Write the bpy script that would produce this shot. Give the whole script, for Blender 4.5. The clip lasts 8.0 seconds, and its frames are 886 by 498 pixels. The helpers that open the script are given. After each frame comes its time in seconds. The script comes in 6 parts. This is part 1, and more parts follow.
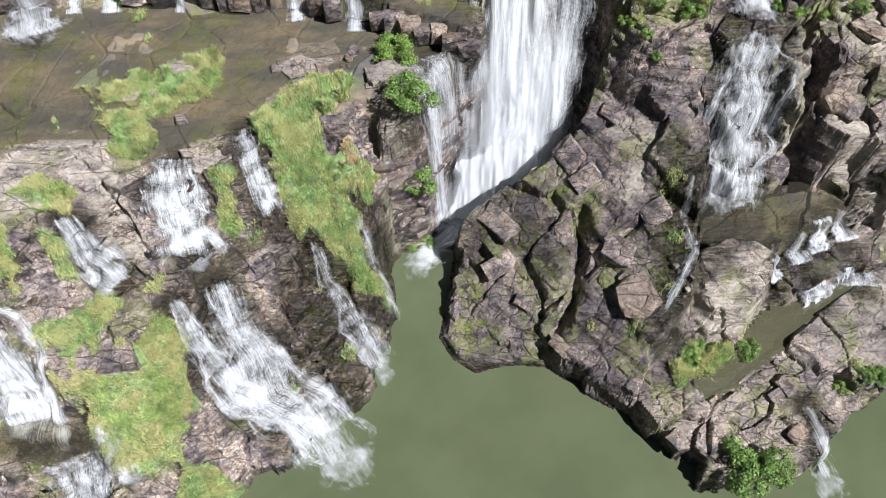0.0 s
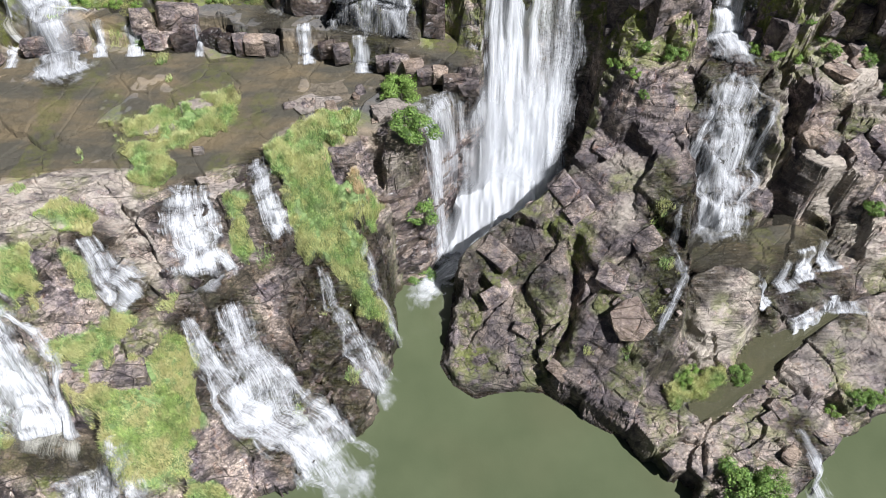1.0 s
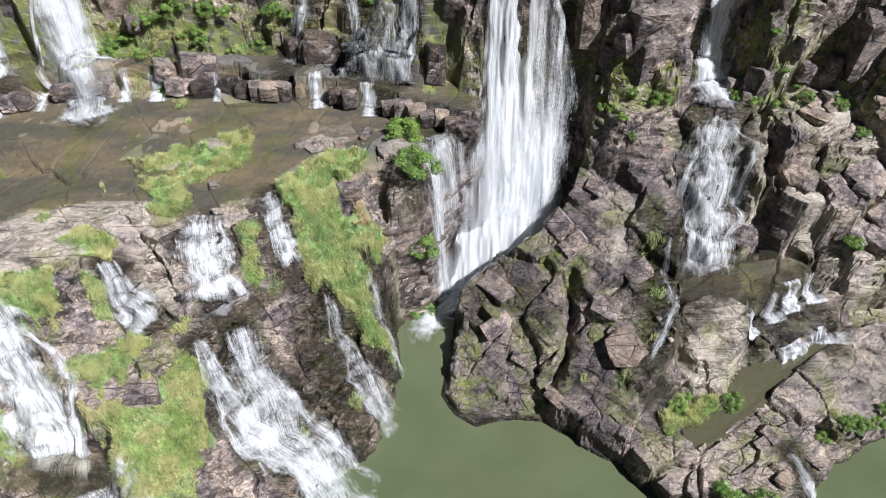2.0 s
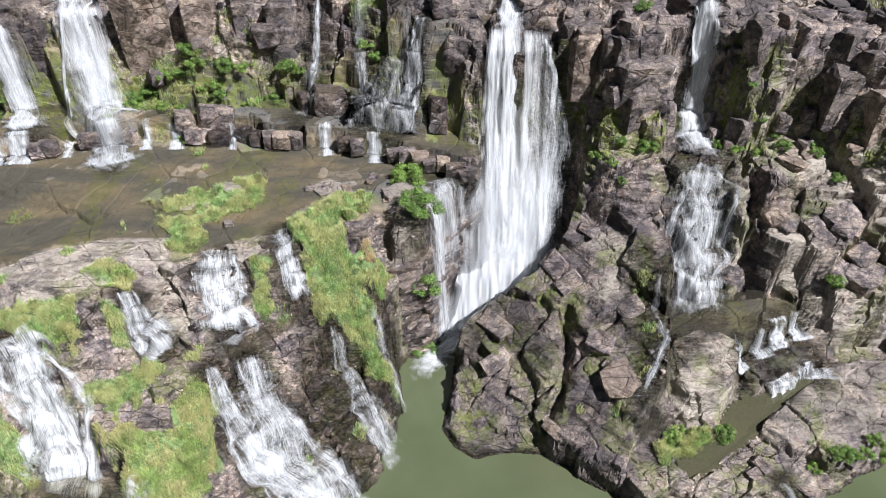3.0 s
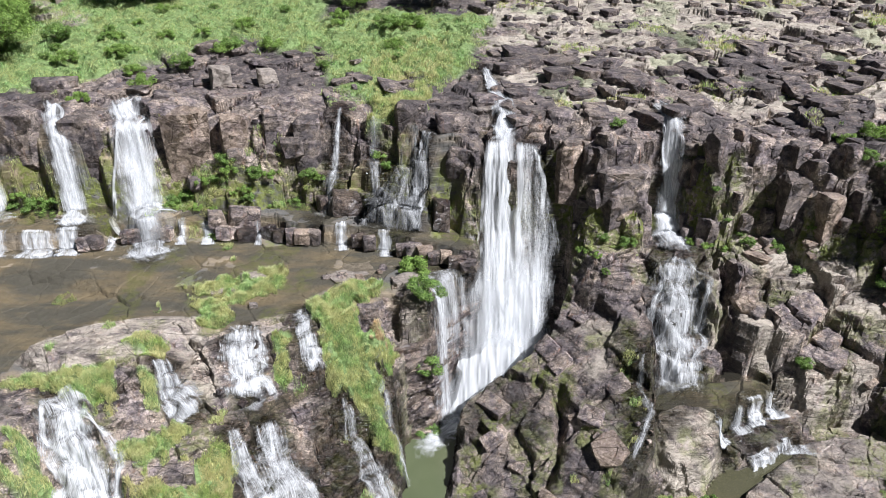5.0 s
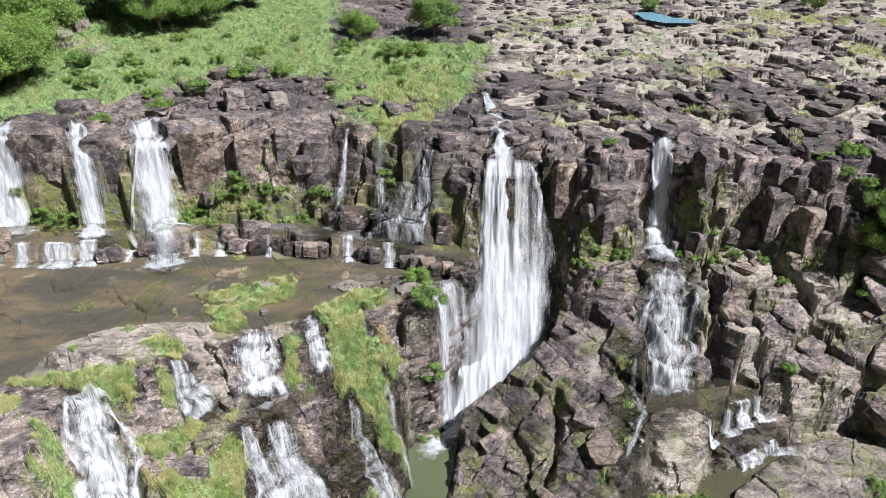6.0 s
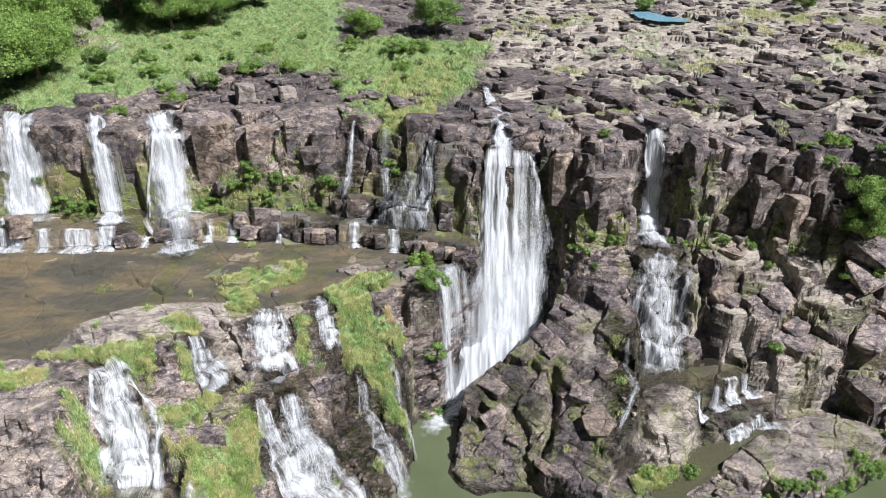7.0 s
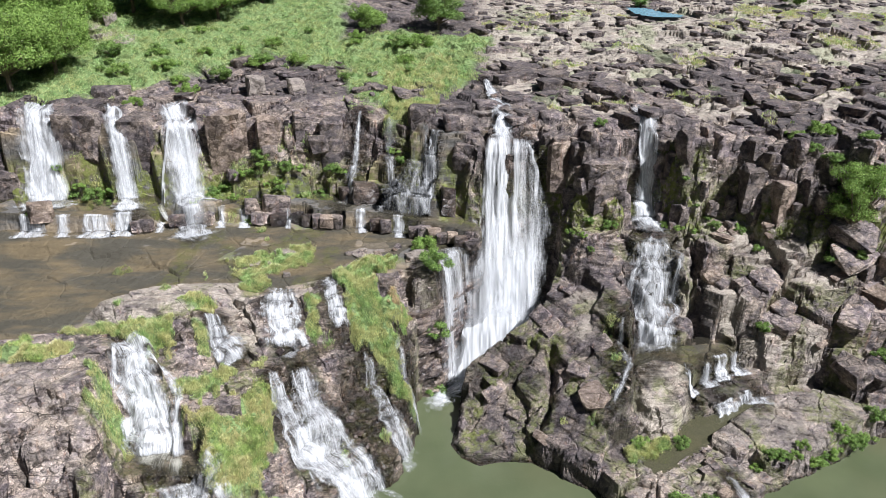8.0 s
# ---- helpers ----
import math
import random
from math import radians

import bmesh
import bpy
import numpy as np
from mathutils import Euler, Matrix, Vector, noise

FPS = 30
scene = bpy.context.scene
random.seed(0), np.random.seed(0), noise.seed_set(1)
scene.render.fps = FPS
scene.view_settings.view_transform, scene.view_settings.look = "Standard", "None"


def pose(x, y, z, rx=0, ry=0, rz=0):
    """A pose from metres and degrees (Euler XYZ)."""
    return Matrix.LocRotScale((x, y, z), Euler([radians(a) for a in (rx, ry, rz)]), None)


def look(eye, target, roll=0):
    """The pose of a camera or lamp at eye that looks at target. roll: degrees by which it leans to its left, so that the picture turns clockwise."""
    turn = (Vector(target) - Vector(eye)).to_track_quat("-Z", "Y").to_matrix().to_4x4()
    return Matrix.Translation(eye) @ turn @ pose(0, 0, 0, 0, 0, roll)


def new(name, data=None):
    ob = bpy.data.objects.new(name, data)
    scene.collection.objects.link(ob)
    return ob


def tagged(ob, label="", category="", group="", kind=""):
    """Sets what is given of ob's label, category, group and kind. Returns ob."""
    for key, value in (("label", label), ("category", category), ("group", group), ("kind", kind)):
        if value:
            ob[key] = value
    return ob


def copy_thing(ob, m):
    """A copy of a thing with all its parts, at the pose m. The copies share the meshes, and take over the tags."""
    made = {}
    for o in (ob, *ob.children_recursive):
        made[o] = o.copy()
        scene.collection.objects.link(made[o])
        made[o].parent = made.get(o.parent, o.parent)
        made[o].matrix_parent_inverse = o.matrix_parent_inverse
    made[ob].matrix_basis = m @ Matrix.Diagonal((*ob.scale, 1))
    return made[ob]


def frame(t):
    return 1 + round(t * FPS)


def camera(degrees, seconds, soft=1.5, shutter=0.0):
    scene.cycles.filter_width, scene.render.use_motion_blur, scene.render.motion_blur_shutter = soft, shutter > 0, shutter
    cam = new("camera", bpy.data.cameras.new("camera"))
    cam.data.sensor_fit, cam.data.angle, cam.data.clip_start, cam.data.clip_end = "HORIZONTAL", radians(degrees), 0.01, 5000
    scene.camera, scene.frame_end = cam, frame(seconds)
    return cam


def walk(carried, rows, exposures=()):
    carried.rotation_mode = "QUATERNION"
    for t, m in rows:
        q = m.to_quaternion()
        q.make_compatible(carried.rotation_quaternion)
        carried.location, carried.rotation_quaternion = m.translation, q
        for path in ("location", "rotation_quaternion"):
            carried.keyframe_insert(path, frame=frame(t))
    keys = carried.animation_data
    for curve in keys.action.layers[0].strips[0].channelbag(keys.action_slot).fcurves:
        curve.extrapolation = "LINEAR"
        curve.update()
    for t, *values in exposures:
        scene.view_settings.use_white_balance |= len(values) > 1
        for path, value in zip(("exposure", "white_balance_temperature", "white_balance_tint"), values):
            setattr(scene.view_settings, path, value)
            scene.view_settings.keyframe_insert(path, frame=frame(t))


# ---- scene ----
cam = camera(62.8, 8.0, soft=0.5)
METRES, EYE, TILT, LEAN, TURN = 50.0, 77.0, -58.2, 0.0, 0.0
ROWS = [
    (0.0, 0.0, 0.0, 0.0, 0.0, 0.0, -0.0),
    (0.5, -0.0017, -0.0323, -0.0518, -0.03, 2.89, -0.06),
    (1.0, -0.002, -0.0652, -0.1039, -0.01, 5.74, -0.11),
    (1.5, -0.0036, -0.0977, -0.1566, -0.03, 8.59, -0.16),
    (3.0, -0.0098, -0.1965, -0.3194, -0.15, 17.37, -0.32),
    (3.5, -0.0121, -0.2301, -0.3737, -0.2, 20.26, -0.38),
    (4.0, -0.015, -0.2636, -0.4276, -0.27, 23.11, -0.42),
    (4.5, -0.0173, -0.2972, -0.482, -0.31, 25.92, -0.49),
    (5.0, -0.0209, -0.3299, -0.5382, -0.38, 28.6, -0.54),
    (6.5, -0.0308, -0.424, -0.7051, -0.46, 31.54, -0.6),
    (7.0, -0.0346, -0.4555, -0.7552, -0.46, 31.54, -0.6),
    (7.5, -0.0388, -0.4868, -0.8051, -0.45, 31.52, -0.6),
    (8.0, -0.0432, -0.5181, -0.8539, -0.45, 31.51, -0.59),
]
walk(cam, [(t, pose(0, 0, EYE, TILT, LEAN, TURN) @ pose(METRES * x, METRES * y, METRES * z, 90 + pitch, roll, yaw)) for t, x, y, z, yaw, pitch, roll in ROWS], [(0.0, 0.70, 6150, 12), (8.0, 0.70, 6150, 12)])

LIGHT_AZ, LIGHT_EL = 119.0, 52.5          # clockwise from ahead, above the horizon
to_sun = Vector((math.sin(radians(LIGHT_AZ)) * math.cos(radians(LIGHT_EL)), math.cos(radians(LIGHT_AZ)) * math.cos(radians(LIGHT_EL)), math.sin(radians(LIGHT_EL))))
world = bpy.data.worlds.new("world")
scene.world = world
world.use_nodes = True
sky = world.node_tree.nodes.new("ShaderNodeTexSky")
sky.sky_type, sky.sun_disc = "NISHITA", False
sky.sun_elevation, sky.sun_rotation = radians(LIGHT_EL), radians(LIGHT_AZ)
world.node_tree.nodes["Background"].inputs["Strength"].default_value = 0.0135
world.node_tree.links.new(sky.outputs[0], world.node_tree.nodes["Background"].inputs["Color"])
sun = new("sun", bpy.data.lights.new("sun", "SUN"))
sun.data.energy, sun.data.angle, sun.data.color = 5.0, radians(0.55), (1.0, 0.99, 0.985)
sun.matrix_world = look(to_sun * 300, (0, 0, 0))


# ---------------------------------------------------------------- materials
class Stuff:
    """A node material under construction."""

    def __init__(self, name):
        self.mat = bpy.data.materials.new(name)
        self.mat.use_nodes = True
        self.tree = self.mat.node_tree
        self.out = self.tree.nodes["Material Output"]
        self.bsdf = self.tree.nodes["Principled BSDF"]

    def node(self, kind, **inputs):
        n = self.tree.nodes.new("ShaderNode" + kind)
        for key, value in inputs.items():
            self.put(n.inputs[key.replace("_", " ")], value)
        return n

    def put(self, socket, value):
        if isinstance(value, bpy.types.NodeSocket):
            self.tree.links.new(value, socket)
        else:
            socket.default_value = value

    def place(self, scale=(1, 1, 1), turn=(0, 0, 0)):
        g = self.node("NewGeometry")
        m = self.node("Mapping", Vector=g.outputs["Position"], Scale=scale, Rotation=[radians(a) for a in turn])
        return m.outputs[0]

    def noise(self, vector, scale, detail=4.0, rough=0.55, twist=0.0):
        return self.node("TexNoise", Vector=vector, Scale=scale, Detail=detail, Roughness=rough, Distortion=twist).outputs[0]

    def cracks(self, vector, scale):
        n = self.node("TexVoronoi", Vector=vector, Scale=scale)
        n.feature = "DISTANCE_TO_EDGE"
        return n.outputs["Distance"]

    def facets(self, vector, scale, tilt):
        """Broken faces: each cell of the rock is a small plane with a tilt of its own. Gives the relief and a random number of the cell."""
        cell = self.node("TexVoronoi", Vector=vector, Scale=scale, Randomness=0.9)
        away_from = self.node("VectorMath")
        away_from.operation = "SUBTRACT"
        self.put(away_from.inputs[0], vector)
        self.put(away_from.inputs[1], cell.outputs["Position"])
        lean = self.node("VectorMath")
        lean.operation = "SUBTRACT"
        self.put(lean.inputs[0], cell.outputs["Color"])
        lean.inputs[1].default_value = (0.5, 0.5, 0.5)
        dot = self.node("VectorMath")
        dot.operation = "DOT_PRODUCT"
        self.put(dot.inputs[0], away_from.outputs[0])
        self.put(dot.inputs[1], lean.outputs[0])
        split = self.node("SeparateColor", Color=cell.outputs["Color"])
        return self.sum("MULTIPLY", dot.outputs["Value"], tilt), split.outputs[0]

    def ramp(self, value, *stops):
        n = self.node("ValToRGB", Fac=value)
        n.color_ramp.elements[0].position, n.color_ramp.elements[0].color = stops[0][0], grey(stops[0][1])
        n.color_ramp.elements[1].position, n.color_ramp.elements[1].color = stops[-1][0], grey(stops[-1][1])
        for at, colour in stops[1:-1]:
            n.color_ramp.elements.new(at).color = grey(colour)
        return n.outputs[0]

    def mix(self, factor, a, b, how="MIX"):
        n = self.node("MixRGB", Fac=factor, Color1=colour4(a), Color2=colour4(b))
        n.blend_type = how
        return n.outputs[0]

    def sum(self, how, a, b, c=0.5):
        n = self.node("Math")
        n.operation, n.use_clamp = how, False
        for socket, value in zip(n.inputs, (a, b, c)):
            self.put(socket, value)
        return n.outputs[0]

    def field(self, name):
        n = self.node("Attribute")
        n.attribute_name = name
        return n.outputs["Fac"]

    def bump(self, height, depth, strength=1.0, under=None):
        n = self.node("Bump", Height=height, Distance=depth, Strength=strength)
        if under is not None:
            self.put(n.inputs["Normal"], under)
        return n.outputs[0]

    def finish(self, **inputs):
        for key, value in inputs.items():
            self.put(self.bsdf.inputs[key.replace("_", " ")], value)
        return self.mat


def grey(c):
    return (c, c, c, 1) if isinstance(c, (int, float)) else (*c, 1)


def colour4(c):
    return c if isinstance(c, bpy.types.NodeSocket) else grey(c)


def rock_colour(s, island=False):
    """Weathered volcanic rock: grey-violet skin, pale tan where it broke, dark lichen, rusty streaks."""
    p = s.place()
    flat = s.place((1, 1, 1.35), (8, -10, 20))
    broad = s.noise(p, 0.16, 3)
    mid = s.noise(flat, 0.75, 5, 0.6, 0.1)
    fine = s.noise(flat, 5.5, 5, 0.7)
    skin = s.ramp(mid, (0.30, (0.030, 0.025, 0.025)), (0.44, (0.125, 0.102, 0.096)), (0.57, (0.26, 0.215, 0.18)), (0.76, (0.46, 0.385, 0.30)))
    tan = s.ramp(fine, (0.3, (0.26, 0.20, 0.14)), (0.7, (0.47, 0.385, 0.29)))
    c = s.mix(s.ramp(s.noise(flat, 0.33, 6, 0.65, 0.2), (0.455, 0.0), (0.585, 0.88)), skin, tan)
    c = s.mix(s.ramp(broad, (0.42, 0.0), (0.64, 0.5)), c, (0.098, 0.078, 0.078))
    c = s.mix(s.ramp(s.noise(p, 2.1, 6, 0.7), (0.56, 0.0), (0.72, 0.5)), c, (0.036, 0.030, 0.030))
    c = s.mix(s.ramp(s.noise(s.place((1.6, 1.6, 0.12)), 0.9, 4), (0.58, 0.0), (0.72, 0.5)), c, (0.21, 0.10, 0.045))
    c = s.mix(0.45, c, s.ramp(fine, (0.34, 0.45), (0.5, 1.0), (0.66, 1.45)), "MULTIPLY")
    c = s.mix(0.35, c, s.ramp(s.noise(flat, 11, 4, 0.8), (0.38, 0.6), (0.62, 1.4)), "MULTIPLY")
    c = s.mix(1.0, c, (1.31, 1.31, 1.42), "MULTIPLY")
    bent = s.mix(0.3, s.place((0.38, 1.25, 0.9), (12, -10, -38)), s.node("TexNoise", Vector=p, Scale=0.6, Detail=1.0).outputs["Color"], "ADD")
    joints = s.ramp(s.cracks(bent, 0.34), (0.0, 0.0), (0.020, 1.0))
    joints = s.sum("MAXIMUM", joints, s.ramp(s.noise(p, 0.3, 3), (0.45, 0.0), (0.6, 1.0)))
    beds = s.place((0.13, 0.13, 2.3), (3, -4, 0))
    leaf = s.noise(beds, 1.0, 7, 0.74, 0.15)
    seams = s.ramp(leaf, (0.42, 0.0), (0.455, 1.0))
    seams = s.sum("MAXIMUM", seams, s.ramp(s.noise(p, 0.20, 3), (0.40, 0.15), (0.55, 1.0)))
    height_of = s.node("SeparateXYZ", Vector=p).outputs[2]
    seams = s.sum("MAXIMUM", seams, s.ramp(s.sum("DIVIDE", height_of, 50.0), (0.43, 0.0), (0.49, 1.0)))
    chips = s.ramp(s.cracks(s.mix(0.25, s.place((1.0, 1.0, 2.2), (6, -8, 33)), s.node("TexNoise", Vector=p, Scale=1.2, Detail=1.0).outputs["Color"], "ADD"), 1.15), (0.0, 0.0), (0.035, 1.0))
    chips = s.sum("MAXIMUM", chips, s.ramp(s.noise(p, 0.55, 3), (0.42, 0.0), (0.58, 1.0)))
    seams = s.sum("MULTIPLY", seams, chips)
    twisted = s.mix(0.35, s.place((0.8, 1.0, 0.95), (9, -12, 34)), s.node("TexNoise", Vector=p, Scale=0.5, Detail=1.0).outputs["Color"], "ADD")
    large, tone = s.facets(twisted, 0.62, 1.5)
    small, shade = s.facets(twisted, 2.1, 1.1)
    c = s.mix(0.8, c, s.ramp(tone, (0.1, 0.58), (0.9, 1.38)), "MULTIPLY")
    tiny, grain = s.facets(twisted, 5.6, 0.9)
    c = s.mix(0.6, c, s.ramp(shade, (0.1, 0.60), (0.9, 1.36)), "MULTIPLY")
    c = s.mix(0.6, c, s.ramp(grain, (0.1, 0.62), (0.9, 1.36)), "MULTIPLY")
    nicks = s.sum("MULTIPLY", s.ramp(s.cracks(twisted, 2.1), (0.0, 0.36), (0.028, 1.0)), s.ramp(s.cracks(twisted, 0.62), (0.0, 0.16), (0.016, 1.0)))
    c = s.mix(s.ramp(s.noise(p, 0.7, 3), (0.44, 0.15), (0.60, 1.0)), c, s.mix(1.0, c, nicks, "MULTIPLY"))
    broken = s.sum("ADD", large, s.sum("ADD", small, tiny))
    split = s.sum("MULTIPLY", joints, seams)
    c = s.mix(1.0, c, s.ramp(split, (0.0, 0.30), (1.0, 1.0)), "MULTIPLY")
    height = s.sum("ADD", s.sum("ADD", s.sum("MULTIPLY", mid, 0.28), s.sum("MULTIPLY", fine, 0.10)), s.sum("ADD", s.sum("MULTIPLY", split, 0.5), s.sum("ADD", s.sum("MULTIPLY", leaf, 0.10), s.sum("MULTIPLY", broken, 2.4))))
    return c, height, fine


def make_ground():
    s = Stuff("weathered rock and earth")
    c, height, fine = rock_colour(s)
    p = s.place()
    # the dark tops of the plateau rocks
    dark = s.sum("MULTIPLY", s.field("lichen"), s.ramp(s.noise(p, 0.45, 5, 0.65), (0.34, 0.25), (0.56, 0.95)))
    c = s.mix(dark, c, s.mix(fine, (0.026, 0.021, 0.022), (0.098, 0.083, 0.083)))
    pale = s.sum("MULTIPLY", s.field("pale"), s.ramp(s.noise(s.place((1, 2.2, 1), (0, 0, 18)), 0.35, 5, 0.6), (0.36, 0.1), (0.52, 0.95)))
    c = s.mix(pale, c, s.mix(fine, (0.30, 0.26, 0.215), (0.64, 0.565, 0.46)))
    bed = s.mix(s.ramp(s.noise(s.place((0.45, 1.3, 1), (0, 0, -14)), 0.2, 5, 0.55, 0.2), (0.42, 0.0), (0.62, 1.0)), s.mix(fine, (0.070, 0.067, 0.062), (0.15, 0.142, 0.13)), s.mix(fine, (0.16, 0.125, 0.08), (0.38, 0.30, 0.20)))
    c = s.mix(s.field("bed"), c, bed)
    moss = s.sum("MULTIPLY", s.field("moss"), s.ramp(s.noise(p, 0.9, 6, 0.7), (0.40, 0.0), (0.54, 1.0)))
    c = s.mix(moss, c, s.mix(fine, (0.050, 0.070, 0.012), (0.26, 0.29, 0.055)))
    earth = s.mix(s.noise(p, 0.8, 6, 0.7), (0.12, 0.20, 0.06), (0.26, 0.34, 0.13))
    c = s.mix(s.field("green"), c, earth)
    wet = s.field("wet")
    thin = s.noise(s.place((0.20, 4.2, 4.2), (18, 0, -38)), 1.0, 5, 0.7)
    c = s.mix(s.sum("MULTIPLY", wet, 0.9), c, s.mix(1.0, c, s.ramp(thin, (0.38, 0.35), (0.62, 2.0)), "MULTIPLY"))
    c = s.mix(wet, c, s.mix(1.0, c, (0.20, 0.185, 0.17), "MULTIPLY"))
    rough = s.mix(s.sum("MULTIPLY", wet, s.ramp(s.noise(p, 1.3, 4), (0.4, 0.55), (0.6, 1.0))), s.ramp(fine, (0.2, 0.72), (0.8, 0.95)), 0.13)
    height = s.mix(s.sum("MULTIPLY", s.field("bed"), 0.8), height, s.noise(p, 0.8, 3))
    height = s.sum("ADD", height, s.sum("MULTIPLY", s.sum("MULTIPLY", thin, wet), 0.8))
    b = s.bump(height, 0.34, 1.0)
    b = s.bump(s.noise(p, 9, 5, 0.7), 0.03, 1.0, b)
    return s.finish(Base_Color=c, Roughness=rough, Normal=b)


def make_rock(name, lichen=0.0, wet=0.0, brown=0.0, joined=False, pale=0.0):
    s = Stuff(name)
    c, height, fine = rock_colour(s)
    info = s.node("NewGeometry").outputs["Random Per Island"] if joined else s.node("ObjectInfo").outputs["Random"]
    c = s.mix(0.75, c, s.ramp(info, (0.0, 0.62), (1.0, 1.25)), "MULTIPLY")
    if lichen:
        c = s.mix(s.sum("MULTIPLY", lichen, s.ramp(s.noise(s.place(), 0.45, 5, 0.65), (0.36, 0.2), (0.56, 1.0))), c, s.mix(fine, (0.022, 0.018, 0.019), (0.085, 0.072, 0.073)))
    if pale:
        c = s.mix(s.sum("MULTIPLY", pale, s.ramp(s.noise(s.place((1, 2.2, 1), (0, 0, 18)), 0.35, 5, 0.6), (0.3, 0.3), (0.5, 1.0))), c, s.mix(fine, (0.22, 0.19, 0.165), (0.45, 0.39, 0.33)))
    if brown:
        c = s.mix(brown, c, s.mix(fine, (0.19, 0.12, 0.07), (0.42, 0.31, 0.20)))
    if wet:
        c = s.mix(wet, c, s.mix(1.0, c, (0.33, 0.31, 0.29), "MULTIPLY"))
    b = s.bump(height, 0.30, 1.0)
    b = s.bump(s.noise(s.place(), 12, 5, 0.7), 0.018, 1.0, b)
    return s.finish(Base_Color=c, Roughness=0.3 if wet else s.ramp(fine, (0.2, 0.72), (0.8, 0.95)), Normal=b)


def make_pool():
    s = Stuff("murky green river water")
    p = s.place()
    c = s.mix(s.ramp(s.noise(p, 0.09, 3), (0.35, 0.0), (0.65, 1.0)), (0.078, 0.094, 0.049), (0.098, 0.114, 0.061))
    c = s.mix(s.ramp(s.noise(p, 0.035, 2), (0.50, 0.0), (0.72, 0.6)), c, (0.102, 0.093, 0.052))
    b = s.bump(s.noise(p, 1.4, 4, 0.6, 0.5), 0.035, 0.5)
    return s.finish(Base_Color=c, Roughness=0.10, Normal=b, IOR=1.33, Specular_IOR_Level=0.5)


def make_shallow(name, tint, cover, body=(0.045, 0.038, 0.022, 1)):
    """Clear running water over a brown bed: it lets most of the light through, and shines."""
    s = Stuff(name)
    p = s.place((1, 1.8, 1), (0, 0, 25))
    b = s.bump(s.noise(p, 1.1, 5, 0.65, 0.8), 0.10, 0.6)
    clear = s.node("BsdfTransparent", Color=(*tint, 1))
    s.finish(Base_Color=body, Roughness=0.07, Normal=b, IOR=1.33)
    m = s.node("MixShader", Fac=cover)
    s.tree.links.new(clear.outputs[0], m.inputs[1])
    s.tree.links.new(s.bsdf.outputs[0], m.inputs[2])
    s.tree.links.new(m.outputs[0], s.out.inputs["Surface"])
    return s.mat


def make_fall(name, low, high, across, along, seed, twist=0.25, most=0.95, fine=0.42, broken=0.0):
    """Falling white water: fine threads of foam with gaps between them, thinning to the sides."""
    s = Stuff(name)
    uv = s.node("UVMap")
    uv.uv_map = "flow"

    def strands(a, b, detail, bend):
        m = s.node("Mapping", Vector=uv.outputs[0], Scale=(a, b, 1), Location=(seed * 3.7 + a, seed * 1.3, seed))
        return s.noise(m.outputs[0], 1.0, detail, 0.62, bend)

    threads = strands(across * 2.2, along, 4, twist * 0.6)
    cords = strands(across * 0.62, along * 0.55, 4, twist)
    clouds = strands(across * 0.16, along * 0.7, 3, twist)
    v = s.sum("ADD", s.sum("MULTIPLY", threads, fine), s.sum("MULTIPLY", cords, 0.86 - fine))
    v = s.sum("ADD", v, s.sum("MULTIPLY", clouds, 0.14))
    if broken:
        v = s.sum("ADD", v, s.sum("MULTIPLY", s.sum("SUBTRACT", strands(across * 0.5, along * 6, 4, 0.3), 0.5), broken))
    v = s.sum("ADD", v, s.sum("MULTIPLY", s.sum("SUBTRACT", s.field("body"), 0.5), 0.34))
    cover = s.ramp(v, (low, 0.0), (low * 0.5 + high * 0.5, most * 0.42), (high, most))
    white = s.ramp(threads, (0.3, (0.70, 0.72, 0.745)), (0.58, (0.86, 0.87, 0.88)))
    b = s.bump(v, 0.10, 0.45)
    s.finish(Base_Color=white, Roughness=0.6, Normal=b, Specular_IOR_Level=0.25)
    thin = s.node("BsdfTranslucent", Color=(0.88, 0.90, 0.92, 1))
    body = s.node("MixShader", Fac=0.3)
    s.tree.links.new(s.bsdf.outputs[0], body.inputs[1])
    s.tree.links.new(thin.outputs[0], body.inputs[2])
    clear = s.node("BsdfTransparent")
    mixed = s.node("MixShader", Fac=cover)
    s.tree.links.new(clear.outputs[0], mixed.inputs[1])
    s.tree.links.new(body.outputs[0], mixed.inputs[2])
    s.tree.links.new(mixed.outputs[0], s.out.inputs["Surface"])
    return s.mat


def make_leaf(name, dark, light, dry=None, shine=0.45):
    s = Stuff(name)
    island = s.node("NewGeometry").outputs["Random Per Island"]
    c = s.mix(island, dark, light)
    c = s.mix(1.0, c, s.ramp(s.noise(s.place(), 1.1, 4, 0.65), (0.36, 0.6), (0.5, 1.0), (0.64, 1.3)), "MULTIPLY")
    if dry:
        c = s.mix(s.ramp(s.sum("ADD", s.noise(s.place(), 0.42, 3), s.sum("MULTIPLY", island, 0.18)), (0.47, 0.0), (0.64, 0.85)), c, dry)
    s.finish(Base_Color=c, Roughness=shine, Specular_IOR_Level=0.3)
    thin = s.node("BsdfTranslucent", Color=c)
    m = s.node("MixShader", Fac=0.35)
    s.tree.links.new(s.bsdf.outputs[0], m.inputs[1])
    s.tree.links.new(thin.outputs[0], m.inputs[2])
    s.tree.links.new(m.outputs[0], s.out.inputs["Surface"])
    return s.mat


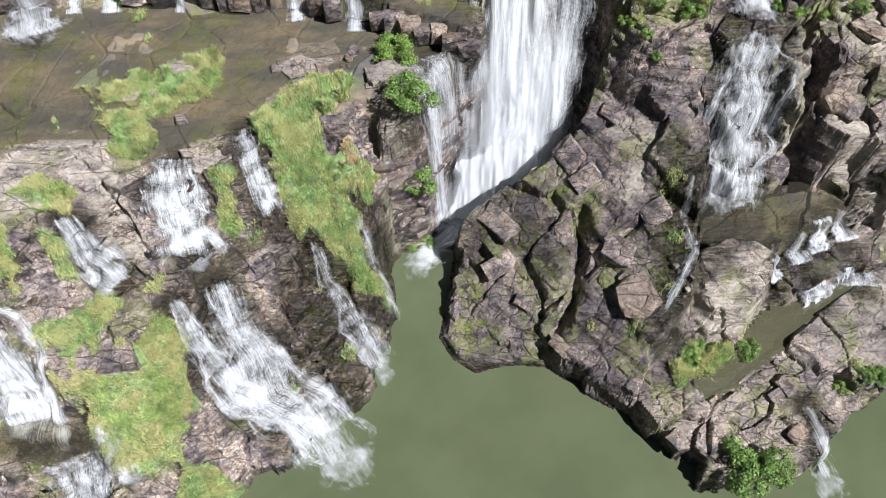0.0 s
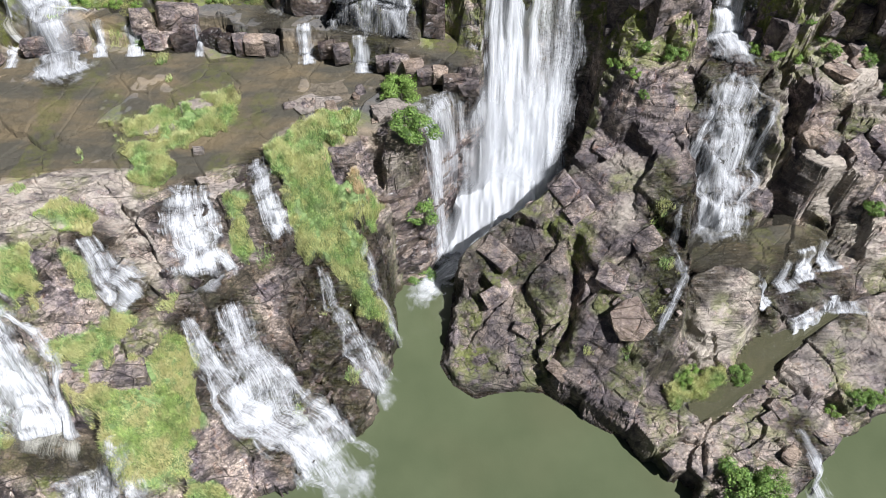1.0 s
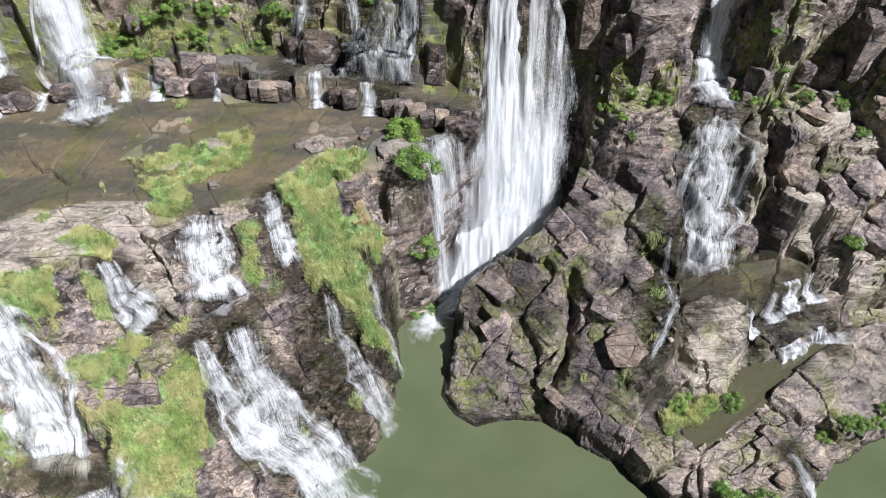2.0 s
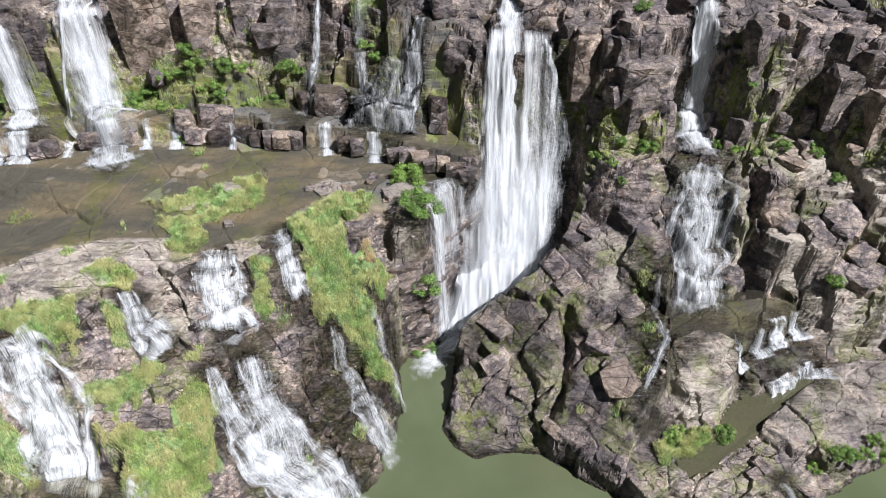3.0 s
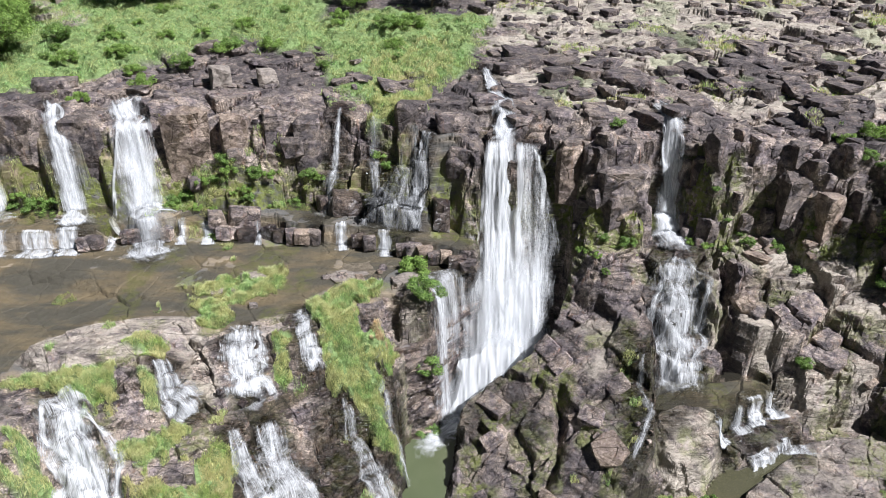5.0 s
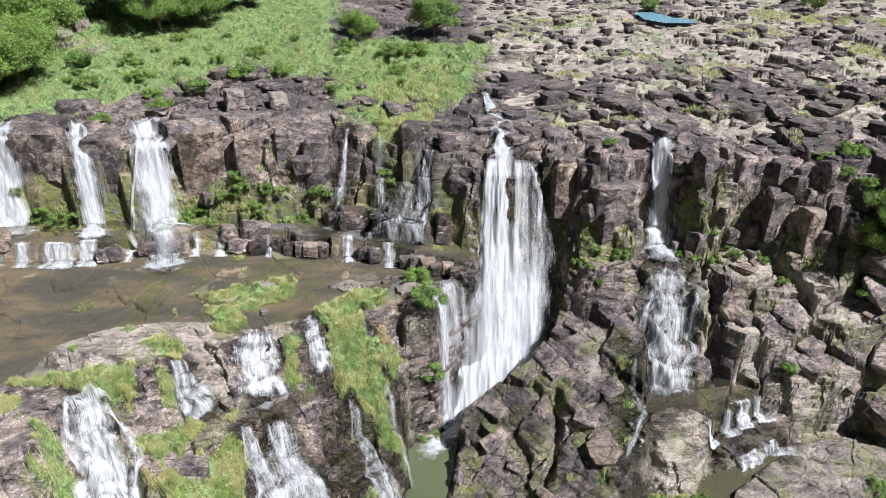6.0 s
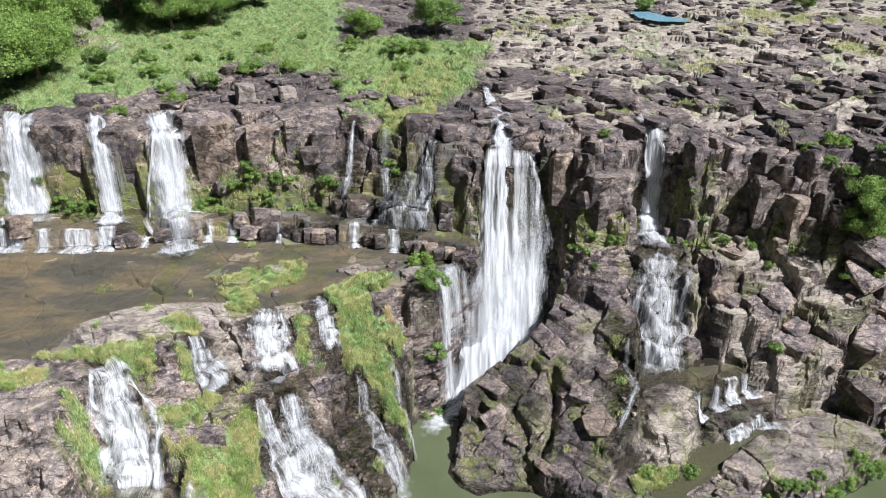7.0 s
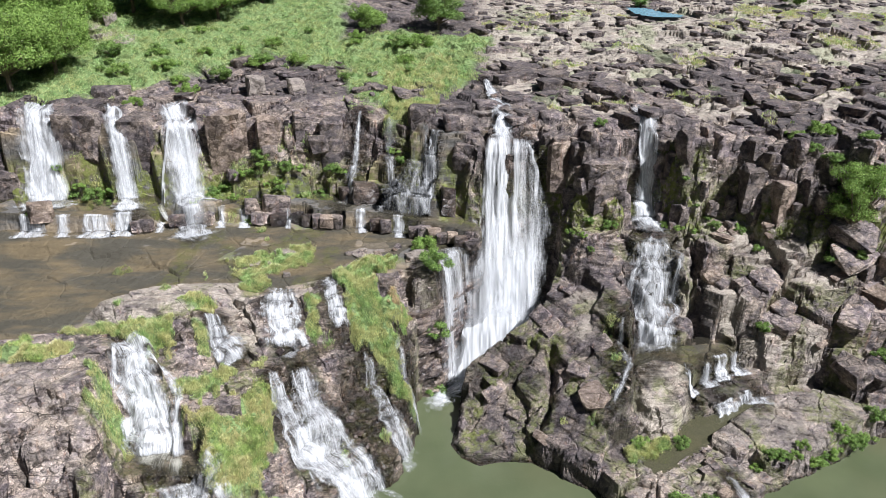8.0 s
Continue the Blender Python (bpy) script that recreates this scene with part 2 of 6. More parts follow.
def make_bark():
    s = Stuff("grey-brown bark")
    n = s.noise(s.place((4, 4, 0.8)), 3, 5, 0.7)
    return s.finish(Base_Color=s.ramp(n, (0.3, (0.07, 0.05, 0.035)), (0.7, (0.22, 0.17, 0.125))), Roughness=0.9, Normal=s.bump(n, 0.03))


GROUND = make_ground()
ROCK = make_rock("jointed grey rock")
ROCK_DARK = make_rock("dark lichen-covered rock", lichen=0.6)
ROCK_WET = make_rock("wet dark rock", wet=0.85)
ROCK_TAN = make_rock("tan weathered rock", brown=0.32)
ROCK_PALE = make_rock("pale grey weathered rock", pale=0.8)
RUBBLE = make_rock("dark plateau rock", lichen=0.78, joined=True)
WALL_BEDS = make_rock("wet bedded rock", wet=0.5, joined=True)
BLOCKS = make_rock("jointed rock in blocks", lichen=0.35, joined=True)
POOL = make_pool()
SHALLOW = make_shallow("shallow brown river water", (0.92, 0.90, 0.83), 0.26, (0.085, 0.078, 0.06, 1))
STILL = make_shallow("deeper still river water", (0.86, 0.84, 0.76), 0.72, (0.085, 0.082, 0.048, 1))
# the pond's blue is its sky reflection, put into the body colour
SKY_POND = make_shallow("pond water with painted sky blue", (0.25, 0.30, 0.35), 0.9, (0.20, 0.38, 0.47, 1))
WHITE = make_fall("dense white falling water", 0.42, 0.80, 3.4, 0.20, 1.0, 0.08, 0.97, 0.42, 0.08)
TUMBLE = make_fall("tumbling white water", 0.445, 0.80, 5.0, 0.55, 5.0, 0.05, 0.95, 0.5, 0.34)
LACE = make_fall("lacy white falling water", 0.47, 0.82, 5.6, 0.45, 2.0, 0.05, 0.94, 0.52, 0.30)
MIST = make_fall("drifting spray", 0.50, 1.35, 0.25, 0.12, 3.0)
FOAM = make_fall("white foam on water", 0.44, 0.86, 0.9, 0.75, 4.0, 0.8, 0.85, 0.3)
GRASS = make_leaf("fresh green grass", (0.20, 0.34, 0.10), (0.56, 0.72, 0.33), (0.66, 0.64, 0.32))
MEADOW_GRASS = make_leaf("soft meadow grass", (0.19, 0.34, 0.11), (0.46, 0.63, 0.28), (0.52, 0.56, 0.25))
GRASS_DRY = make_leaf("yellowing grass", (0.27, 0.40, 0.11), (0.60, 0.69, 0.28), (0.68, 0.62, 0.33))
STRAW = make_leaf("dead straw", (0.46, 0.36, 0.21), (0.80, 0.68, 0.45))
LEAF = make_leaf("glossy green leaves", (0.080, 0.16, 0.035), (0.30, 0.43, 0.12))
LEAF_LIGHT = make_leaf("light green leaves", (0.12, 0.22, 0.042), (0.34, 0.47, 0.125))
HERB = make_leaf("bright green herb leaves", (0.14, 0.25, 0.055), (0.47, 0.58, 0.20), (0.56, 0.52, 0.23))
BARK = make_bark()

# ---------------------------------------------------------------- the lie of the land
def away(x, y, outline):
    """How far inside a closed outline each place lies, in metres (outside: minus)."""
    best = np.full(x.shape, 1e9)
    inside = np.zeros(x.shape, bool)
    for (ax, ay), (bx, by) in zip(outline, outline[1:] + outline[:1]):
        ex, ey = bx - ax, by - ay
        k = np.clip(((x - ax) * ex + (y - ay) * ey) / (ex * ex + ey * ey), 0, 1)
        best = np.minimum(best, np.hypot(x - ax - k * ex, y - ay - k * ey))
        if ay != by:
            inside ^= ((ay > y) != (by > y)) & (x < (y - ay) / (by - ay) * ex + ax)
    return np.where(inside, best, -best)


def ease(v):
    v = np.clip(v, 0, 1)
    return v * v * (3 - 2 * v)


def lay(h, x, y, outline, level, soft):
    k = np.clip(away(x, y, outline) / soft, 0, 1)
    return h + (level - h) * k


LEFT_BANK = [(-3.4, 49), (-5.6, 44.5), (-4.6, 37.5), (-6.6, 32.5), (-7, 27.5), (-8.6, 23), (-11.5, 20.4), (-14, 17.5), (-17, 11), (-18, -6), (-140, -6), (-140, 80), (0, 70), (0, 54)]
SHELF = [(4.5, 62), (2.6, 58.4), (-0.6, 54), (-2.2, 49.6), (-6, 49.4), (-9, 50.5), (-14, 47), (-20, 47.5), (-27, 44.6), (-31, 42.5), (-35, 39), (-46, 34.5), (-60, 30), (-140, 20), (-140, 80), (0, 80)]
POND = [(-38, 50.5), (-46, 46.6), (-51.5, 42), (-54, 38.4), (-54.6, 36), (-58.5, 34.4), (-63, 31.4), (-140, 24), (-140, 60), (-60, 58), (-48, 55)]
SLAB = [(-33.5, 47.5), (-31.5, 43.5), (-36.5, 39.5), (-41, 36.5), (-45, 35.2), (-50, 36.4), (-53, 38.4), (-50.4, 41.4), (-46, 45.2), (-41, 47)]
WEST_BLUFF = [(-46.6, 32.4), (-45, 28), (-44.2, 24), (-42.6, 19), (-41, 12), (-140, 6), (-140, 21), (-64, 29.6), (-58, 32.2)]
LEFT_GULLY = [(-48.6, 33.4), (-41.5, 33.6), (-37.6, 29.6), (-34.4, 24.6), (-30.6, 20), (-30, 9), (-41, 8), (-43.6, 18), (-44.6, 24), (-45.8, 28)]
FALLS_BENCH = [(-140, 66.5), (-70, 62.5), (-62, 62.5), (-54, 63.5), (-47, 66), (-34, 66.6), (-27, 66.4), (-16, 65.2), (-8, 63.2), (-2, 61), (3, 58.8), (5.5, 61), (3, 75), (-140, 80)]
UPPER_CLIFF = [(-140, 69), (-70, 69.3), (-60, 68.8), (-48, 69.8), (-40, 71), (-30, 71), (-22, 72.3), (-14, 70.6), (-6, 67), (0, 66.4), (1.5, 63.6), (4.2, 62.2), (11, 62), (13, 64), (17, 64), (20.5, 61.6), (28.5, 61.8), (30, 65.6), (34.6, 65.6),
               (37, 62.4), (46, 62.6), (52, 60), (57, 58.6), (63, 57), (72, 54), (140, 50), (400, 60), (900, 2600), (-900, 2600), (-400, 70)]
RIGHT_BANK = [(18.6, 68), (17.2, 64), (16.2, 60), (14.4, 56.4), (11.6, 54), (7, 52), (3.6, 50.2), (1.2, 47.8), (0.6, 41.4), (-0.6, 35.5), (1, 32.8), (3.6, 31.2), (8.7, 32.2), (11.5, 31.8), (16, 28.6), (20, 26), (24, 19.4), (25.4, 18), (37.5, 19.2), (42, 23), (46.3, 27), (51.3, 29.2), (58, 32.8),
              (64, 36.6), (75, 41), (140, 60), (140, 90), (14, 90)]
SPUR = [(19, 68), (17.6, 64), (16.6, 60), (14.8, 56.2), (12, 53.8), (7.2, 51.8), (4, 50), (1.6, 47.6), (0.8, 41.4), (-0.4, 35.5), (1.2, 32.9), (3.6, 31.4), (11.5, 32), (20, 26.4), (23.2, 29), (25.2, 33), (28, 38), (28.4, 44), (29.5, 48), (29.5, 57), (28, 70)]
SPUR_HEAD = [(17.8, 66), (17.6, 60), (19.5, 56.4), (24.5, 54.4), (29, 56), (30, 66)]
CASCADE = [(28, 46), (39, 47.6), (41, 52), (40.5, 68), (27, 68), (27.5, 52)]
CASCADE_POOL = [(25.9, 42.6), (28.6, 45.8), (31, 47.6), (34.2, 48.6), (41.4, 50), (45, 47), (43.4, 45.1), (39.5, 43.3), (35.8, 41.2), (33, 42.4), (29, 42.6)]
CASCADE_STEP = [(35.8, 40.6), (39.4, 42.8), (43.4, 44.8), (46, 46.6), (51, 44.8), (52, 43), (49.4, 41), (45, 39.6), (42, 37.6), (38, 36.4), (35.6, 37.2)]
EAST_BLUFF = [(39.5, 51), (44.6, 46.4), (48.5, 45.6), (52, 45), (55, 45.6), (59.4, 44.8), (64, 41), (70, 41.4), (90, 47), (140, 60), (140, 70), (38, 70)]
TAN_BOULDER = [(26, 39.4), (26.6, 36.4), (29, 33.6), (33.4, 34.6), (36, 37.4), (36.6, 40.4), (33.8, 42.6), (30, 43), (27.2, 41.6)]
CHANNEL = [(35.6, 36.4), (41, 38.4), (46, 39.8), (47.4, 39.2), (42, 36.4), (37.6, 33), (31.4, 28.6), (28, 26.8), (27, 28.8), (31, 31.6), (34, 34.6)]
EAST_SLAB = [(37.2, 32.4), (41.4, 36.8), (46.6, 40.4), (53.9, 43.9), (58.8, 43.6), (64, 39), (65.6, 37.4), (60, 34.6), (56, 32.4), (50.2, 30), (44, 28.6), (39.4, 30)]
TAN_LEDGE = [(34.4, 59.8), (38.6, 60), (39.8, 54), (37.6, 51.4), (36.6, 52.2), (35.4, 55)]


def rise(x, y):
    """The height of the land, without its blocks and joints."""
    h = np.full(x.shape, -3.0)
    west = np.minimum(-24.2 - 0.61 * x + 0.74 * y, 15.9)
    west = np.maximum(west, np.minimum(16 + 1.15 * (-0.41 * (x + 26) + 0.91 * (y - 36.3)), 21.6) - 2.2 * np.clip(x + 9, 0, 6))
    h = lay(h, x, y, LEFT_BANK, west, 1.8)
    shelf = 17.7 + 0.0725 * y
    h = lay(h, x, y, SHELF, shelf, 1.4)
    h = lay(h, x, y, POND, np.full(x.shape, 20.5), 2)
    h = lay(h, x, y, SLAB, np.clip(22.2 - 0.12 * (y - 46), 21.6, 23.4), 1.8)
    h = lay(h, x, y, WEST_BLUFF, np.clip(21.4 + 0.07 * np.maximum(y - 22, 0) - 0.85 * np.maximum(21.4 - y, 0) - 1.6 * np.maximum(17 - y, 0), 3, 24), 1.8)
    stair = y - 0.12 * (x + 40) + 0.7 * np.sin(x * 0.9)
    stair = np.interp(stair, (10, 17.4, 18.2, 19.8, 20.4, 23.4, 23.8, 24.6, 25.0, 26.0, 26.4, 27.4, 27.8, 28.8, 29.2, 30.2, 30.7, 31.6, 32), (2, 4.2, 6.6, 7.0, 9.2, 9.4, 11.0, 11.3, 13.0, 13.3, 15.0, 15.3, 17.0, 17.4, 19.0, 19.4, 20.6, 20.9, 21.4))
    h = lay(h, x, y, LEFT_GULLY, stair, 1.6)
    h = lay(h, x, y, FALLS_BENCH, 24.6 + 0.012 * (y - 60) * 10, 0.9)
    east = 0.9 - 0.027 * x + 0.12 * y
    h = lay(h, x, y, RIGHT_BANK, east, 1.6)
    h = lay(h, x, y, SPUR, np.minimum(-17.0 + 0.467 * x + 0.447 * y, 24.3), 1.6)
    h = lay(h, x, y, CASCADE, np.clip(11 + 1.3 * (y - 48.6), 8, 24), 1.5)
    h = lay(h, x, y, SPUR_HEAD, 24.3 - 0.9 * np.clip(59 - y, 0, 9), 2.2)
    h = lay(h, x, y, EAST_BLUFF, np.interp(y - 0.1 * (x - 48), (42, 45.6, 46.6, 50, 51, 54.4, 55.8, 58.4, 64), (7, 10.4, 13.2, 14.6, 17.8, 19.2, 22.8, 24.2, 24.8)) + 2.0 * np.clip((x - 54) / 4, 0, 1) * np.clip((y - 42) / 8, 0, 1), 2)
    h = lay(h, x, y, TAN_LEDGE, 22.5 + 0.9 * np.clip(y - 56, -4, 0), 0.9)
    h = lay(h, x, y, CASCADE_STEP, np.interp(y - 0.42 * (x - 40), (36.6, 37.2, 38.6, 39.2, 41), (4.6, 5.6, 6.0, 6.8, 7.2)), 0.7)
    h = lay(h, x, y, CASCADE_POOL, 10.35 + 0 * x, 0.7)
    h = lay(h, x, y, TAN_BOULDER, 12.0 - 0.85 * np.clip(40.5 - y, 0, 9), 1.2)
    h = lay(h, x, y, CHANNEL, 2.5 + 0.2 * (y - 31), 0.7)
    h = lay(h, x, y, EAST_SLAB, 5.2 + 0.05 * (y - 36), 0.8)
    top = 40.3 + 8.8 * ease((y - 74) / 60) + 1.2 * ease((x - 36) / 20) * ease((y - 66) / 12) - 2.4 * np.exp(-(((x - 6.5) / 4) ** 2)) * ease((80 - y) / 8)
    top = top - 1.6 * np.exp(-(((x - 32.5) / 2) ** 2)) * ease((76 - y) / 5)
    top = top - 1.6 * np.exp(-(((x - 48) / 7) ** 2) - ((y - 131) / 9) ** 2)
    h = lay(h, x, y, [(-18.5, 68.6), (-14, 67.8), (-8, 65.8), (-2.5, 64.2), (-1, 67), (-12, 72.5), (-19, 73)], 28.4 - 0.1 * (x + 10), 0.7)
    d = away(x, y, UPPER_CLIFF)
    return h + (top - h) * np.clip(np.where(d < 3.8, d / 4.2, 0.905 + (d - 3.8) / 40), 0, 1)



def rand(i, j, k):
    v = np.sin(i * 127.1 + j * 311.7 + k * 74.7) * 43758.5453
    return v - np.floor(v)


def blocks(x, y, size, turn, stretch, seed):
    """The joint pattern of the rock: for each place, the middle of its block, three random numbers of the block, and the gap to the next block."""
    c, s = math.cos(radians(turn)), math.sin(radians(turn))
    u, v = (x * c + y * s) / size / stretch, (-x * s + y * c) / size
    iu, iv = np.floor(u), np.floor(v)
    near = np.full(x.shape, 9.0)
    second = near.copy()
    bu, bv, bi, bj = u.copy(), v.copy(), iu.copy(), iv.copy()
    for du in (-1, 0, 1):
        for dv in (-1, 0, 1):
            i, j = iu + du, iv + dv
            pu, pv = i + 0.1 + 0.8 * rand(i, j, seed), j + 0.1 + 0.8 * rand(i, j, seed + 1)
            d = np.maximum(np.abs(pu - u), np.abs(pv - v)) * 0.6 + np.hypot(pu - u, pv - v) * 0.4
            closer = d < near
            second = np.where(closer, near, np.minimum(second, d))
            near = np.where(closer, d, near)
            bu, bv, bi, bj = np.where(closer, pu, bu), np.where(closer, pv, bv), np.where(closer, i, bi), np.where(closer, j, bj)
    mx, my = (bu * stretch * c - bv * s) * size, (bu * stretch * s + bv * c) * size
    return mx, my, rand(bi, bj, seed + 2), rand(bi, bj, seed + 3), rand(bi, bj, seed + 4), (second - near) * size


def swell(x, y, size, seed):
    """Smooth noise between 0 and 1."""
    u, v = x / size, y / size
    i, j = np.floor(u), np.floor(v)
    a, b = ease(u - i), ease(v - j)
    return (rand(i, j, seed) * (1 - a) + rand(i + 1, j, seed) * a) * (1 - b) + (rand(i, j + 1, seed) * (1 - a) + rand(i + 1, j + 1, seed) * a) * b


def along(x, y, path):
    """The distance to a polyline."""
    best = np.full(x.shape, 1e9)
    for (ax, ay), (bx, by) in zip(path, path[1:]):
        ex, ey = bx - ax, by - ay
        k = np.clip(((x - ax) * ex + (y - ay) * ey) / (ex * ex + ey * ey + 1e-9), 0, 1)
        best = np.minimum(best, np.hypot(x - ax - k * ex, y - ay - k * ey))
    return best


# the grass, as patches on the ground
TURF = {
    "island": [(-38, 53.6), (-33.6, 55.2), (-29, 57.3), (-24.3, 60), (-22.8, 58), (-24, 53.4), (-27.2, 51), (-29.3, 49.4), (-34, 52)],
    "islet": [(-35.2, 51.2), (-30.2, 51.2), (-28.6, 48.1), (-29.8, 44.4), (-32.6, 45.8)],
    "tongue": [(-19.2, 49.9), (-16.5, 54.8), (-10.9, 56), (-9.4, 52.6), (-12.5, 50.6), (-12.4, 48.6), (-8.6, 48.4), (-7.2, 47.4), (-8.2, 43.4), (-7.6, 40), (-5.8, 37.6), (-8.9, 37.3), (-12.6, 39.5), (-15.3, 41.1), (-16.4, 44.3), (-18.4, 46.3)],
    "terrace": [(-39, 28.2), (-36, 30.8), (-31.2, 32.6), (-29.2, 32.2), (-31.5, 29.4), (-35.2, 26.6)],
    "slope": [(-35.8, 24.6), (-32.4, 25.7), (-30.6, 28.6), (-26.6, 31), (-24.8, 29.5), (-25.4, 27.2), (-24.6, 25.1), (-24.2, 20.6), (-28.8, 17.4), (-32, 19.6), (-33.4, 22.7)],
    "slab_edge": [(-41, 38.8), (-38.1, 41.2), (-35, 42), (-34.6, 38), (-38.2, 38.9)],
    "strip": [(-23, 43), (-20.4, 43.4), (-19.6, 39.2), (-21.7, 39)],
    "ledge": [(-36.8, 35.9), (-34.7, 36.1), (-33.9, 33.5), (-35.9, 32.6)],
    "shore": [(-27, 17.4), (-23.7, 19.6), (-19.6, 19), (-18.8, 16.6), (-21, 12), (-27, 12)],
    "brow": [(-40.6, 35), (-38, 33.7), (-38.3, 30.3), (-41, 31)],
    "bank": [(-54, 32.5), (-49.8, 34.4), (-41.5, 36.6), (-38.5, 34.6), (-39.3, 33), (-44.7, 31.8)],
    "bluff": [(-62, 27.8), (-55.1, 30.5), (-50.8, 29.7), (-50.6, 26.8), (-60, 25.2)],
    "gully": [(-49.5, 27.1), (-44.8, 26), (-41.7, 21.3), (-43.8, 20.5)],
    "creek_side": [(24.4, 30.6), (27, 33), (31.6, 34), (32, 31), (25, 27.8)],
}
MEADOW = [(-130, 74), (-150, 170), (-60, 190), (-28, 160), (-24, 112), (-13, 116), (9, 114), (4.4, 93), (-1, 85.5), (-7, 88), (-11.6, 78), (-17.6, 78.4), (-23.4, 96), (-38, 100), (-48, 95), (-60, 86), (-68, 80.5), (-76, 75)]
HERBS = [(-13, 73.6), (-8, 73.2), (-3, 77), (-4, 86), (-13, 80)]
DRY_TURF = [(40, 76), (52, 74), (75, 80), (85, 95), (60, 92), (45, 84)]
# running water: where it goes, in plan, from its lip to its foot
RUNS = {
    "far_west": [(-73.6, 75.6), (-72.6, 71), (-71.4, 65)],
    "west": [(-60.6, 75.2), (-58.6, 70.4), (-56, 65)],
    "broad": [(-51.6, 79), (-49.6, 74.6), (-48, 70.6), (-46.6, 66.6), (-44.3, 61)],
    "thread": [(-17, 77.4), (-17.8, 72.8), (-18.4, 71), (-20.7, 68.4)],
    "curtain": [(-11.6, 74.4), (-11.6, 70.8), (-10.9, 66.8)],
    "steps": [(-3.4, 71), (-4.2, 67.6), (-6, 65.2)],
    "steps_low": [(-9.4, 70), (-8.2, 67.4), (-8.6, 64.8)],
    "chute": [(5.6, 92), (6.4, 88), (7.8, 81), (8.3, 74), (7.6, 68)],
    "main": [(6.8, 69), (6.9, 66), (7.2, 62), (7.4, 58), (7.2, 53.6)],
    "runout": [(8.4, 55.6), (5.6, 53), (2.6, 50.4), (-1.6, 47.4)],
    "lace": [(12.4, 69.4), (13.8, 66.4), (15, 63.6)],
    "veil": [(-1.2, 58.4), (0.0, 55.6), (1.4, 53.2), (2.4, 50.8)],
    "right": [(31.4, 77), (32.4, 72.6), (32.9, 69), (33.2, 65.4), (33.7, 62.2)],
    "cascade": [(34, 59.6), (33.2, 56.6), (32.8, 53.6), (32.4, 50.4), (32, 46.6)],
    "brook_a": [(-19.9, 48), (-18.3, 43.9), (-17.1, 41.2)],
    "brook_b": [(-26.2, 44.2), (-25.4, 39.8), (-24.3, 36.6)],
    "brook_c": [(-35, 37.8), (-33.2, 35.6), (-30.6, 34)],
    "slide": [(-22.2, 34.8), (-20.1, 30.7), (-17.1, 26.3), (-13.4, 23.9), (-10, 21)],
    "slide_b": [(-25.5, 32.4), (-23.9, 29.4), (-21.6, 27.1), (-17.6, 25)],
    "trickle": [(-13.6, 40.2), (-11.3, 36.3), (-9.6, 34.3), (-7, 31.4)],
    "trickle_b": [(-9.1, 43), (-7.3, 39.8), (-5.4, 38)],
    "stairs": [(-45.2, 32), (-43, 29), (-41.2, 26.8), (-40, 25), (-39.2, 23.2), (-39.2, 21)],
    "stairs_b": [(-34.8, 20.4), (-34, 18.8), (-33.2, 16.4)],
    "side": [(26.2, 47), (25.4, 43.6), (26.2, 39.6), (24.4, 36.6), (23, 34.2)],
    "ledge_a": [(35.9, 41.4), (36.2, 40.3), (36.5, 39.2)],
    "ledge_b": [(39.3, 43.8), (39.7, 42.6), (40.0, 41.4)],
    "ledge_c": [(41.8, 45.2), (42.2, 44), (42.6, 42.8)],
    "ledge_d": [(41.1, 39.3), (41.5, 38.5), (41.9, 37.6)],
    "ledge_e": [(46.7, 41.2), (46.7, 40.4), (46.6, 39.5)],
    "ledge_f": [(45.1, 47), (45.4, 45.8), (45.7, 44.2)],
    "outlet": [(38.2, 26.4), (39.2, 23), (40, 19.6)],
}


def ragged(x, y):
    return (swell(x, y, 1.9, 3) - 0.5) * 2.2 + (swell(x, y, 0.8, 4) - 0.5) * 1.2


